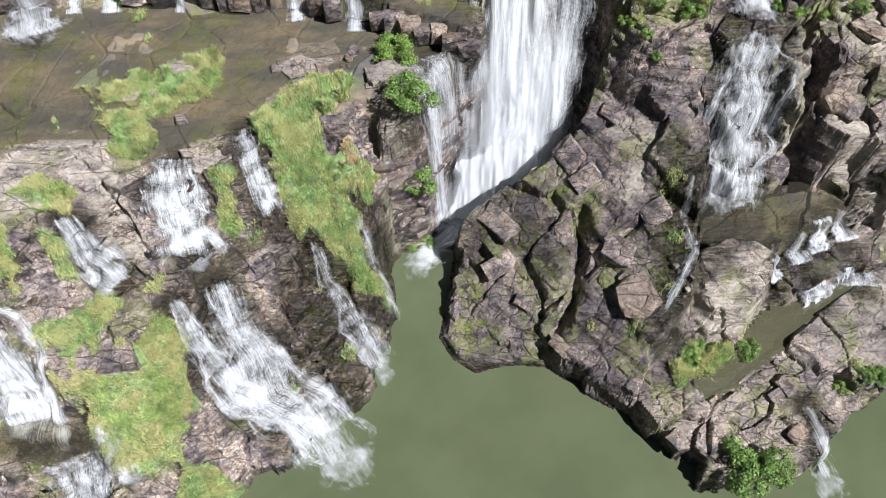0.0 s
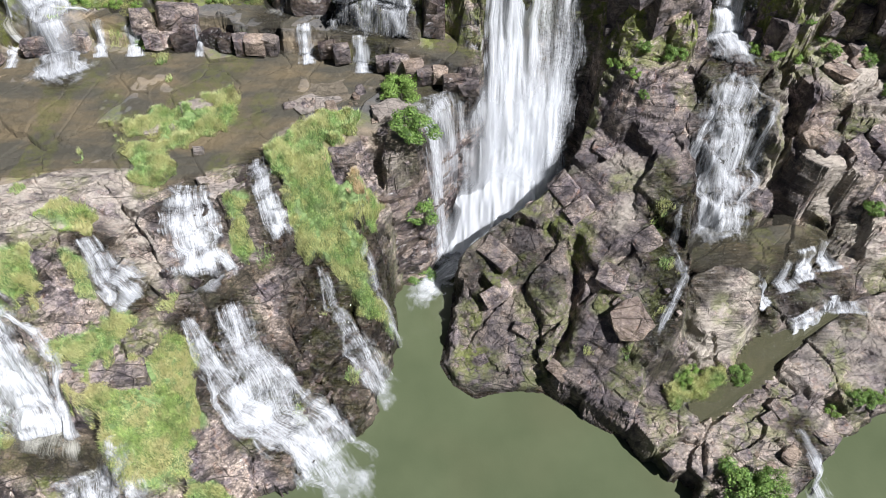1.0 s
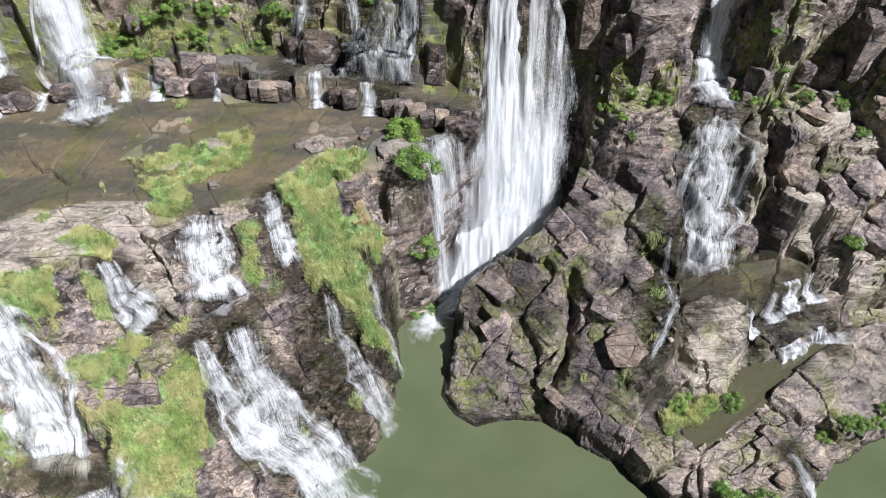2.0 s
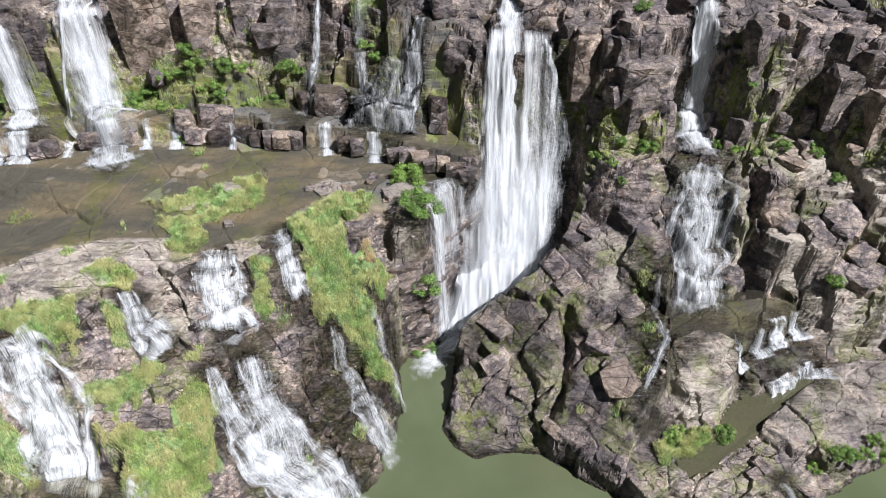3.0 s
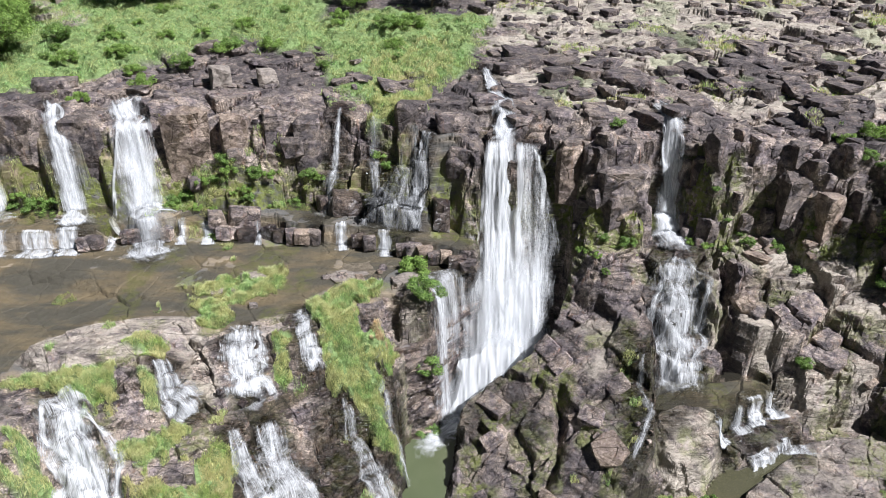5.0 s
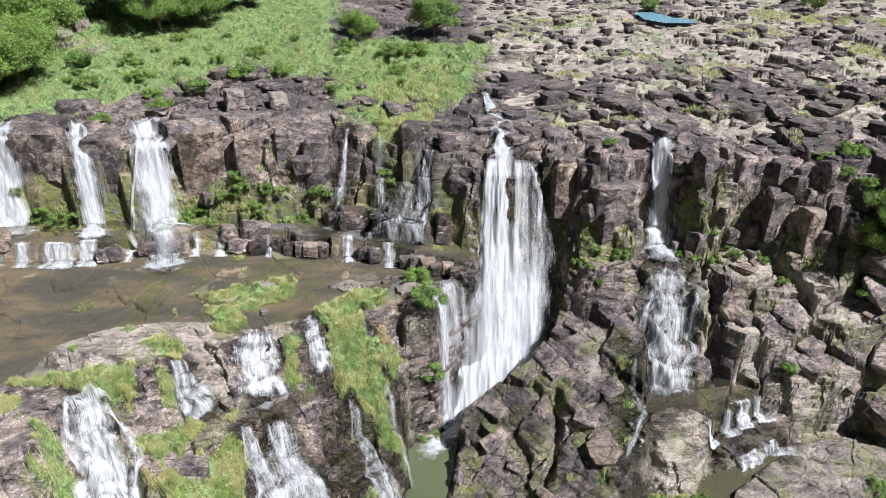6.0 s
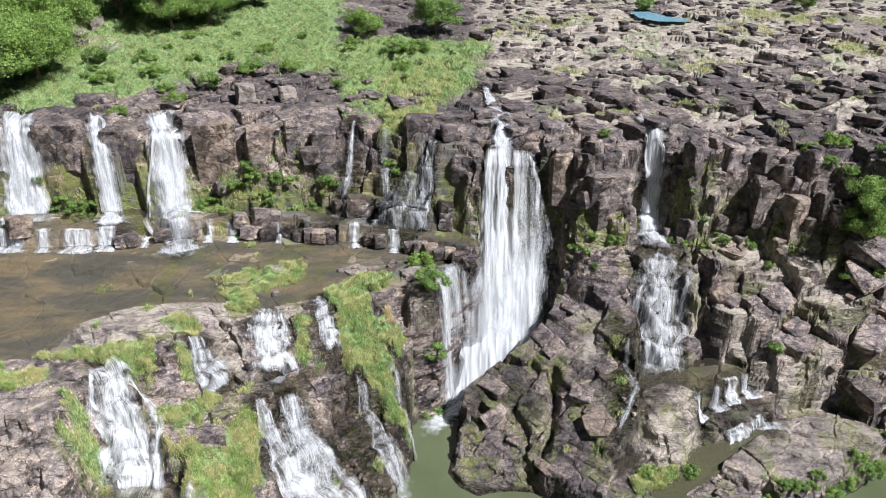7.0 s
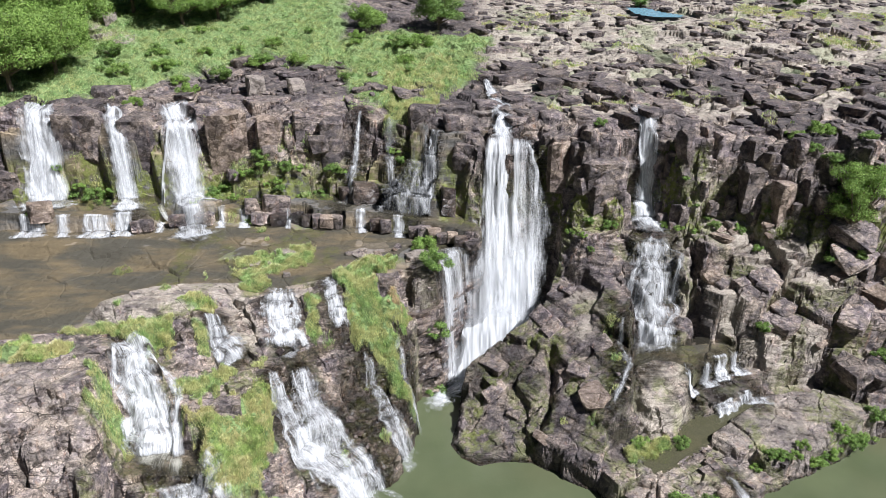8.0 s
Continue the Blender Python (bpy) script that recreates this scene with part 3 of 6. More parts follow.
def land(x, y):
    """The land with its blocks, beds and joints, and what covers it."""
    rocky = np.ones(x.shape)
    d_shelf = np.minimum(away(x, y, SHELF), 66.5 - y)
    rocky = np.where(y < 70, rocky * (1 - 0.8 * ease(d_shelf / 1.6) * (x < 6)), rocky)
    rocky *= 1 - 0.5 * ease(away(x, y, CASCADE_POOL) / 0.6)
    rocky *= 1 - 0.3 * ease((away(x, y, SPUR) - 1.5) / 1.5)
    rocky *= 1 - 0.7 * ease((away(x, y, [(40, 122), (46, 119), (55, 121), (57, 128), (52, 134), (49, 145), (40, 145)])) / 2)
    rocky *= 1 - 0.85 * ease((away(x, y, TAN_BOULDER) + 0.5) / 1.0)
    rocky *= 1 - 0.85 * ease((away(x, y, CHANNEL) + 0.4) / 0.8)
    rocky *= 1 - 0.55 * ease(away(x, y, EAST_SLAB) / 0.8)
    rocky *= 1 - 0.45 * ease(away(x, y, CASCADE_STEP) / 0.8)
    green = np.zeros(x.shape)
    edge = ragged(x, y)
    for outline in TURF.values():
        green = np.maximum(green, ease((away(x, y, outline) + edge) / 0.7))
    wide = (swell(x, y, 5, 4) - 0.5) * 5
    dirt = ease(1 - (along(x, y, [(-82, 116), (-76, 111), (-71, 109)]) - 2 + wide * 0.5) / 2)
    meadow = ease((away(x, y, MEADOW) + wide) / 2.5) * (1 - dirt)
    green = np.maximum(green, meadow)
    green = np.maximum(green, 0.8 * ease((away(x, y, HERBS) + edge) / 1.0))
    tufts = ease((swell(x, y, 6, 21) * 0.6 + swell(x, y, 2.5, 22) * 0.4 - 0.60) / 0.06) * (y > 80) * ease((x - 8) / 6)
    green = np.maximum(green, tufts * 0.35)
    rocky *= 1 - 0.75 * green
    upland = ease((away(x, y, UPPER_CLIFF) - 3) / 3)
    ax, ay, a1, a2, a3, ag = blocks(x + 0.6 * swell(x, y, 3, 9), y, 5.6, 36, 1.35, 11)
    bx, by, b1, b2, b3, bg = blocks(x + 0.5 * swell(x, y, 1.7, 8), y, 2.5, 38, 1.7, 31)
    cx, cy, c1, c2, c3, cg = blocks(x, y, 0.85, 38, 2.2, 51)
    sheets = np.maximum(ease((away(x, y, SPUR) + 1) / 2) * (y < 57), ease((away(x, y, WEST_BLUFF) + 1) / 2))
    sheets = np.maximum(sheets, 0.8 * ease((x - 18) / 3) * ease((40 - y) / 4))
    k = 0.5 * rocky
    plain = 1 - 0.7 * ease(away(x, y, SPUR) / 2) * (y < 58) - 0.5 * ease(away(x, y, EAST_BLUFF) / 2) * (y < 62)
    plain = plain * (1 - 0.7 * ease((y - 73) / 2) * (x < 3))
    plain = plain * (1 - 0.6 * ease(1 - (along(x, y, [(-22, 30), (-13, 25), (-12, 36), (-7, 41)]) - 4) / 3))
    ex = x + k * (0.6 * (ax - x) + 0.4 * plain * (bx - x)) + rocky * ((a2 - 0.5) * 1.5 + plain * (b2 - 0.5) * 0.7 + (c2 - 0.5) * 0.15)
    ey = y + k * (0.6 * (ay - y) + 0.4 * plain * (by - y)) + rocky * ((a3 - 0.5) * 1.5 + plain * (b3 - 0.5) * 0.7 + (c3 - 0.5) * 0.15)
    h = rise(ex, ey)
    smooth = rise(x, y)
    h = smooth + np.clip(h - smooth, -2.6, 2.6)
    # beds of rock: steps that dip gently
    for bed_size, share in ((1.15, 0.85), (0.42, 0.7)):
        dip = h + 0.06 * (0.62 * x - 0.79 * y) + 0.5 * swell(x, y, 7, 25)
        f = dip / bed_size - np.floor(dip / bed_size)
        h = h + rocky * (1 - upland) * bed_size * share * (ease((f - 0.3) / 0.4) - f) * (1 - 0.55 * sheets)
    lift = np.where(upland > 0, 0.55 + 0.45 * upland, 0.62) * (1 - 0.5 * ease((y - 77) / 8))
    h += rocky * lift * (1 - 0.62 * sheets) * ((a1 - 0.5) * 1.5 + (a2 - 0.5) * 0.5 * (x - ax) + (a3 - 0.5) * 0.5 * (y - ay))
    h += rocky * lift * plain * ((b1 - 0.5) * 0.6 + (b3 - 0.5) * 0.34 * (x - bx) + (b2 - 0.5) * 0.34 * (y - by))
    h += rocky * (1 - 0.5 * upland) * (1 - 0.6 * sheets) * (0.16 * (c1 - 0.5) + (c2 - 0.5) * 0.25 * (x - cx) + (c3 - 0.5) * 0.25 * (y - cy))
    clefts = np.minimum(along(x, y, [(11.6, 31.6), (12.6, 34.6), (14.4, 37.6), (15.2, 41.5), (15.4, 46)]), along(x, y, [(11, 36.6), (17, 40.6), (25, 46.6)]) + 0.5)
    h -= 1.9 * np.exp(-((clefts / 0.7) ** 2)) * (h > 1)
    h -= rocky * (1 - 0.75 * ease((y - 77) / 8)) * ((0.90 - 0.74 * sheets) * np.exp(-((ag / 0.16) ** 2)) + 0.18 * (b3 > 0.4) * np.exp(-((bg / 0.11) ** 2)))
    h += (1 - rocky) * 0.14 * (swell(x, y, 1.1, 5) - 0.5) + 0.05 * (swell(x, y, 0.7, 6) - 0.5)
    h += 1.2 * green * (swell(x, y, 2.3, 7) - 0.4) + 1.1 * green * (swell(x, y, 0.9, 29) - 0.4)
    h += 0.9 * rocky * upland * (swell(x, y, 9, 12) - 0.5)
    shore = away(x, y, RIGHT_BANK)
    h = np.where((x < 14) & (y < 50), np.where(shore > 0, np.maximum(h, 1.3 * ease(shore / 1.2)), np.where(h < 1.5, -1.0, h)), h)
    run = np.full(x.shape, 1e9)
    for path in RUNS.values():
        run = np.minimum(run, along(x, y, path))
    wet = ease(1 - (run - 0.8) / (1.6 + 1.6 * swell(x, y, 2.0, 14)))
    shore = ease((1.0 - h) / 0.8) * (np.abs(y - 30) < 40)
    wet = np.maximum(wet, shore)
    chasm = ease(1 - along(x, y, [(6, 63), (3, 55), (-1, 49)]) / 8.5)
    wet = np.maximum(wet, np.where(h < 24, chasm, chasm * 0.5))
    wet = np.maximum(wet, 0.65 * ease(1 - (along(x, y, [(2, 46), (7, 47.5), (13, 43)]) - 1.5) / 2.5) * ease(swell(x, y, 2.6, 44) / 0.5))
    wet = np.maximum(wet, 0.85 * ease(1 - (along(x, y, [(24.5, 50), (24, 43), (24.5, 36)]) - 1) / 1.6))
    drip = along(x, y, [(-22, 30), (-13, 25), (-12, 36), (-7, 41)])
    wet = np.maximum(wet, 0.95 * ease(1 - (drip - 3.5) / 3) * ease((swell(x, y, 2.2, 26) + 0.25) / 0.6))
    wet = np.maximum(wet, 0.8 * ease(1 - (along(x, y, [(-27.4, 41), (-18, 43)]) - 1.2) / 2.0))
    wet = np.maximum(wet, 0.6 * ease(1 - (along(x, y, [(37, 41), (50, 43.5)]) - 1) / 1.5))
    wet = np.maximum(wet, 0.9 * ease(1 - (along(x, y, [(33.5, 60), (32.6, 53), (31.5, 46), (26.5, 42)]) - 4.0) / 1.5))
    in_bed = np.where((x < 6) & (y < 72), ease((away(x, y, SHELF) - 0.6) / 1.5), 0)
    in_bed = in_bed * (1 - ease((away(x, y, SLAB) + 0.4) / 0.8))
    in_bed = np.maximum(in_bed, ease(away(x, y, CASCADE_POOL) / 0.8))
    in_bed = np.maximum(in_bed, 0.8 * ease(away(x, y, CHANNEL) / 0.8))
    in_bed = np.maximum(in_bed, ease((1 - h) / 2) * 0.7)
    foot = ease((h - 24) / 1) * ease((34.5 - h) / 6) * (away(x, y, UPPER_CLIFF) > -1.5) * (x < 70)
    moss = np.maximum(foot * (0.65 + 0.35 * swell(x, y, 3, 15)), 0.75 * chasm * (h < 20) * swell(x, y, 2.6, 16))
    moss = np.maximum(moss, 0.55 * ease(1 - (run - 1.2) / 2.4) * (h < 24) * swell(x, y, 1.8, 17))
    moss = np.maximum(moss, 0.8 * ease(1 - along(x, y, [(24.6, 51), (24, 44), (23, 36)]) / 2.4))
    moss = np.maximum(moss, 0.85 * ease(1 - along(x, y, [(-5, 41), (-4.6, 45), (-3, 48.6)]) / 3.5))
    moss = np.maximum(moss, 0.9 * ease(1 - along(x, y, [(-41, 30), (-40, 22), (-37, 12)]) / 4) * swell(x, y, 2.4, 41))
    moss = np.maximum(moss, 0.95 * ease(1 - (drip - 1) / 5) * swell(x, y, 2.8, 27))
    moss = np.maximum(moss, 0.85 * ease(1 - along(x, y, [(3, 36), (6, 44), (13, 50), (17, 40)]) / 6) * ease((swell(x, y, 3.2, 28) - 0.4) / 0.2))
    moss = np.maximum(moss, 0.5 * ease((swell(x, y, 3.4, 45) - 0.5) / 0.2) * (h < 25) * (x > -46))
    strips = np.minimum(along(x, y, [(36, 70), (36.4, 62)]), along(x, y, [(14.6, 68), (14.6, 63)]))
    strips = np.minimum(strips, np.minimum(along(x, y, [(-53, 72), (-52.6, 67)]), along(x, y, [(-9, 76), (-8, 66)]) - 0.8))
    strips = np.minimum(strips, np.minimum(np.minimum(along(x, y, [(-1.2, 67), (-1.4, 64)]), along(x, y, [(-65, 72), (-64, 67)])), along(x, y, [(40.6, 67), (41, 62)]) + 0.3))
    moss = np.maximum(moss, ease(1.4 - strips / 1.6) * (h < 38) * (0.6 + 0.4 * swell(x, y, 1.2, 43)))
    lichen = upland * (0.35 + 0.65 * ease((swell(x, y, 11, 18) - 0.35) / 0.3)) * np.maximum(ease((a1 - 0.35) / 0.25), 0.9 * (x < 10))
    lichen = np.maximum(lichen, 0.45 * sheets * (x > 0) * (x < 26))
    lichen = np.maximum(lichen, 0.75 * ease((x + 2) / 6) * ease((swell(x, y, 5, 19) - 0.45) / 0.3) * (1 - upland))
    lichen = lichen * (1 - 0.6 * ease((y - 92) / 20) * (x > 5))
    pale = 0.66 * ease((away(x, y, SLAB) + 0.6) / 0.8)
    pale = np.maximum(pale, 0.95 * upland * ease((x - 2) / 8) * ease((0.72 + 0.2 * ease((y - 92) / 20) - a1) / 0.2) * ease((y - 72) / 6))
    pale = np.maximum(pale, 0.8 * ease((away(x, y, TAN_BOULDER) + 0.5) / 0.8) + 0.8 * ease((away(x, y, TAN_LEDGE) + 0.3) / 0.6))
    pale = np.maximum(pale, 0.7 * ease(1 - along(x, y, [(-10, 60), (-6, 57), (-5, 52), (-5, 47.5)]) / 3.0))
    pale = np.maximum(pale, 0.7 * ease(1 - along(x, y, [(20, 54), (24, 50), (20, 47)]) / 2.5))
    # the east bluff's sunlit south faces, their brightness painted in as pale rock
    pale = np.maximum(pale, 0.9 * ease(1 - along(x, y, [(43, 52), (46, 47.4), (51, 47), (57, 47)]) / 3.4))
    pale = np.maximum(pale, 0.8 * ease(1 - (along(x, y, [(42, 61.6), (50, 58.6), (60, 54)]) - 2) / 2))
    pale = np.maximum(pale, 0.35 * ease((away(x, y, EAST_SLAB) + 0.5) / 1.0))
    pale = np.maximum(pale, 0.3 * ease(1 - along(x, y, [(24, 24), (33, 25.5), (40, 27)]) / 4.5))
    pale = np.maximum(pale, 0.8 * ease(1 - (along(x, y, [(-32.4, 42), (-31, 38.6), (-29.6, 36.4)]) - 1.0) / 1.6))
    pale = np.maximum(pale, 0.22 * ease((away(x, y, WEST_BLUFF) - 1.0) / 2.0))
    return h, {"green": green, "wet": np.clip(wet, 0, 1) * (1 - 0.8 * green), "bed": np.clip(in_bed, 0, 1), "moss": np.clip(moss, 0, 1) * (1 - upland * (h > 38)), "lichen": np.clip(lichen, 0, 1), "pale": np.maximum(np.clip(pale, 0, 1) * (1 - meadow), dirt)}


def stations(*stretches):
    """Grid lines: (from, to, step) one after the other, and then growing steps outwards at both ends."""
    v = np.concatenate([np.arange(a, b, s) for a, b, s in stretches])
    return v


def outward(start, end, step, grow):
    v = []
    while abs(end - start) > 0.01 and (end - start) * step > 0:
        start += step
        v.append(start)
        step *= grow
    return v


GX = np.array(outward(-84, -2500, -0.5, 1.045)[::-1] + list(stations((-84, -62, 0.3), (-62, 64, 0.165), (64, 84, 0.3))) + outward(84, 2500, 0.5, 1.045))
GY = np.array(outward(9, -900, -0.8, 1.12)[::-1] + list(stations((9, 15, 0.4), (15, 80, 0.15), (80, 110, 0.32), (110, 165, 0.55))) + outward(165, 2600, 0.8, 1.06))
MX, MY = np.meshgrid(GX, GY)
HEIGHT, COVER = land(MX, MY)
# weathering rounds the ragged edges of steep faces
steep_y, steep_x = np.gradient(HEIGHT)
worn = np.clip((np.hypot(steep_x, steep_y) - 0.35) / 0.6, 0, 1) * 0.2
soft = HEIGHT.copy()
soft[1:-1, 1:-1] = 0.25 * HEIGHT[1:-1, 1:-1] + 0.125 * (HEIGHT[:-2, 1:-1] + HEIGHT[2:, 1:-1] + HEIGHT[1:-1, :-2] + HEIGHT[1:-1, 2:]) + 0.0625 * (HEIGHT[:-2, :-2] + HEIGHT[2:, :-2] + HEIGHT[:-2, 2:] + HEIGHT[2:, 2:])
HEIGHT = HEIGHT + (soft - HEIGHT) * worn


def at(x, y):
    """The height of the ground at places, between its grid lines."""
    x, y = np.asarray(x, float), np.asarray(y, float)
    i, j = np.clip(np.searchsorted(GX, x) - 1, 0, len(GX) - 2), np.clip(np.searchsorted(GY, y) - 1, 0, len(GY) - 2)
    a, b = (x - GX[i]) / (GX[i + 1] - GX[i]), (y - GY[j]) / (GY[j + 1] - GY[j])
    return (HEIGHT[j, i] * (1 - a) + HEIGHT[j, i + 1] * a) * (1 - b) + (HEIGHT[j + 1, i] * (1 - a) + HEIGHT[j + 1, i + 1] * a) * b


def slab_of(name, verts, faces, material, smooth=False):
    me = bpy.data.meshes.new(name)
    me.from_pydata(verts, [], faces)
    me.materials.append(material)
    if smooth:
        me.polygons.foreach_set("use_smooth", np.ones(len(me.polygons), bool))
    me.update()
    return me


def sheet(name, xs, ys, zs, material, keep=None):
    """A mesh over a grid of places; keep: which cells are built."""
    ny, nx = xs.shape
    n = np.arange(nx * ny).reshape(ny, nx)
    f = np.stack([n[:-1, :-1], n[:-1, 1:], n[1:, 1:], n[1:, :-1]], -1)
    f = f[keep] if keep is not None else f.reshape(-1, 4)
    used, f = np.unique(f, return_inverse=True)
    f = f.reshape(-1, 4)
    co = np.stack([xs, ys, zs], -1).reshape(-1, 3)[used]
    me = bpy.data.meshes.new(name)
    me.vertices.add(len(co))
    me.vertices.foreach_set("co", co.ravel())
    me.loops.add(f.size)
    me.loops.foreach_set("vertex_index", f.ravel())
    me.polygons.add(len(f))
    me.polygons.foreach_set("loop_start", np.arange(0, f.size, 4))
    me.materials.append(material)
    me.update(calc_edges=True)
    return me, used


# the ground: rough faces on the fine grid are pushed sideways a little, so that no face is a plain ramp
gz = HEIGHT
push = 0.17 * (1 - COVER["green"]) * (1 - COVER["bed"])
sx = push * (np.sin(gz * 2.1 + MX * 0.7) + 0.6 * np.sin(gz * 5.3 + MY * 1.1)) * 0.6
sy = push * (np.sin(gz * 1.7 + MX * 0.9 + 2) + 0.6 * np.sin(gz * 4.7 + MX * 1.3)) * 0.6
me, used = sheet("ground", MX + sx, MY + sy, gz, GROUND)
me.polygons.foreach_set("use_smooth", np.zeros(len(me.polygons), bool))
ground = tagged(new("ground", me), "jointed dark rock with ledges, cliffs and grassy banks", "rock terrain", kind="structure")
for key, value in COVER.items():
    me.attributes.new(key, "FLOAT", "POINT").data.foreach_set("value", value.ravel()[used].astype(np.float32))



# ---------------------------------------------------------------- water that stands and runs
def water(name, outline, level, material, label, step=0.5, above=0.0):
    """A water surface inside an outline; level: a number or a function of the place."""
    xs, ys = [a for a, b in outline], [b for a, b in outline]
    x, y = np.meshgrid(np.arange(min(xs), max(xs) + step, step), np.arange(min(ys), max(ys) + step, step))
    z = level(x, y) if callable(level) else np.full(x.shape, level)
    inside = away(x, y, outline) > 0
    keep = inside[:-1, :-1] | inside[1:, 1:] | inside[:-1, 1:] | inside[1:, :-1]
    me, used = sheet(name, x, y, z, material, keep)
    me.polygons.foreach_set("use_smooth", np.ones(len(me.polygons), bool))
    return tagged(new(name, me), label, "water", kind="structure")


water("water", [(-24, -60), (-24, 24), (-10, 60), (10, 66), (20, 36), (30, 26), (50, 36), (90, 60), (160, 60), (160, -60)], 0.0, POOL, "murky olive-green plunge pool with a smooth surface", 4.0)
RIVER = [(-140, 66), (-70, 62.5), (-54, 63.2), (-46, 66), (-27, 66.5), (-14, 65), (-3, 61.5), (2.6, 59.2), (-0.4, 56), (-6, 57), (-11, 57), (-16, 55.6), (-20.6, 50), (-19.2, 47.9), (-25, 45.4), (-29, 44.6), (-33, 47.6), (-40, 47.5), (-47.4, 46), (-51.6, 41.4), (-53.4, 38), (-54, 35), (-59, 32.8), (-64, 29.8), (-140, 21)]


def river_level(x, y):
    z = 17.7 + 0.0725 * y + 0.13
    k = np.clip(away(x, y, POND) / 4, 0, 1)
    return z + (21.15 - z) * k + 0.05 * (swell(x, y, 1.4, 71) - 0.5)


water("water", RIVER, river_level, SHALLOW, "shallow brown river running over a rock shelf", 0.6)
water("water", [(-140, 70), (-140, 66.8), (-70, 63), (-54, 64), (-46, 66.6), (-27, 67), (-15, 65.8), (-6, 63.4), (3, 60), (3, 66), (-10, 71), (-30, 72), (-60, 70)], lambda x, y: 24.72 + 0.12 * (y - 60) + 0.04 * (swell(x, y, 1.2, 72) - 0.5), SHALLOW, "thin water on the bench under the falls", 0.6)
water("water", CASCADE_POOL, 10.60, SHALLOW, "small brown rock pool under a cascade", 0.5)
water("water", CHANNEL, lambda x, y: 3.5 + 0.2 * (y - 31), STILL, "narrow brown channel between rocks", 0.5)
water("water", [(-29, 36.4), (-31, 34.4), (-24, 33.4), (-18.6, 37.4), (-16, 41), (-18, 42), (-22.6, 38)], 15.98, SHALLOW, "brown creek on a mid-slope ledge", 0.5)
water("water", [(20.6, 37.5), (23.5, 37.4), (27, 33), (24, 30.4), (21.5, 33)], lambda x, y: 6.2 + 0.25 * (y - 34), SHALLOW, "small brown pool among boulders", 0.4)
water("water", [(3, 70.4), (3, 76), (12, 76), (12.6, 70.4)], lambda x, y: 38.0 + 0.04 * (y - 70), SHALLOW, "clear water at the brink of the falls", 0.5)
water("water", [(43, 131), (46.5, 125.6), (52, 125), (53.4, 128), (49.4, 132), (47, 139), (43.5, 139)], 49.55, SKY_POND, "small blue pond among plateau rocks", 1.0)
water("water", [(-43.6, 24), (-35, 25), (-32, 22), (-32.6, 19.2), (-38, 18.6), (-44, 18.6)], 9.62, SHALLOW, "dark water below the stepped cascade", 0.5)


def spaced(path, n):
    p = np.array(path, float)
    d = np.concatenate([[0], np.cumsum(np.hypot(*np.diff(p, axis=0).T))])
    t = np.linspace(0, d[-1], 400)
    q = np.stack([np.interp(t, d, p[:, 0]), np.interp(t, d, p[:, 1])], -1)
    for _ in range(30):
        q[1:-1] = 0.25 * q[:-2] + 0.5 * q[1:-1] + 0.25 * q[2:]
    i = np.linspace(0, 399, n).round().astype(int)
    return q[i]


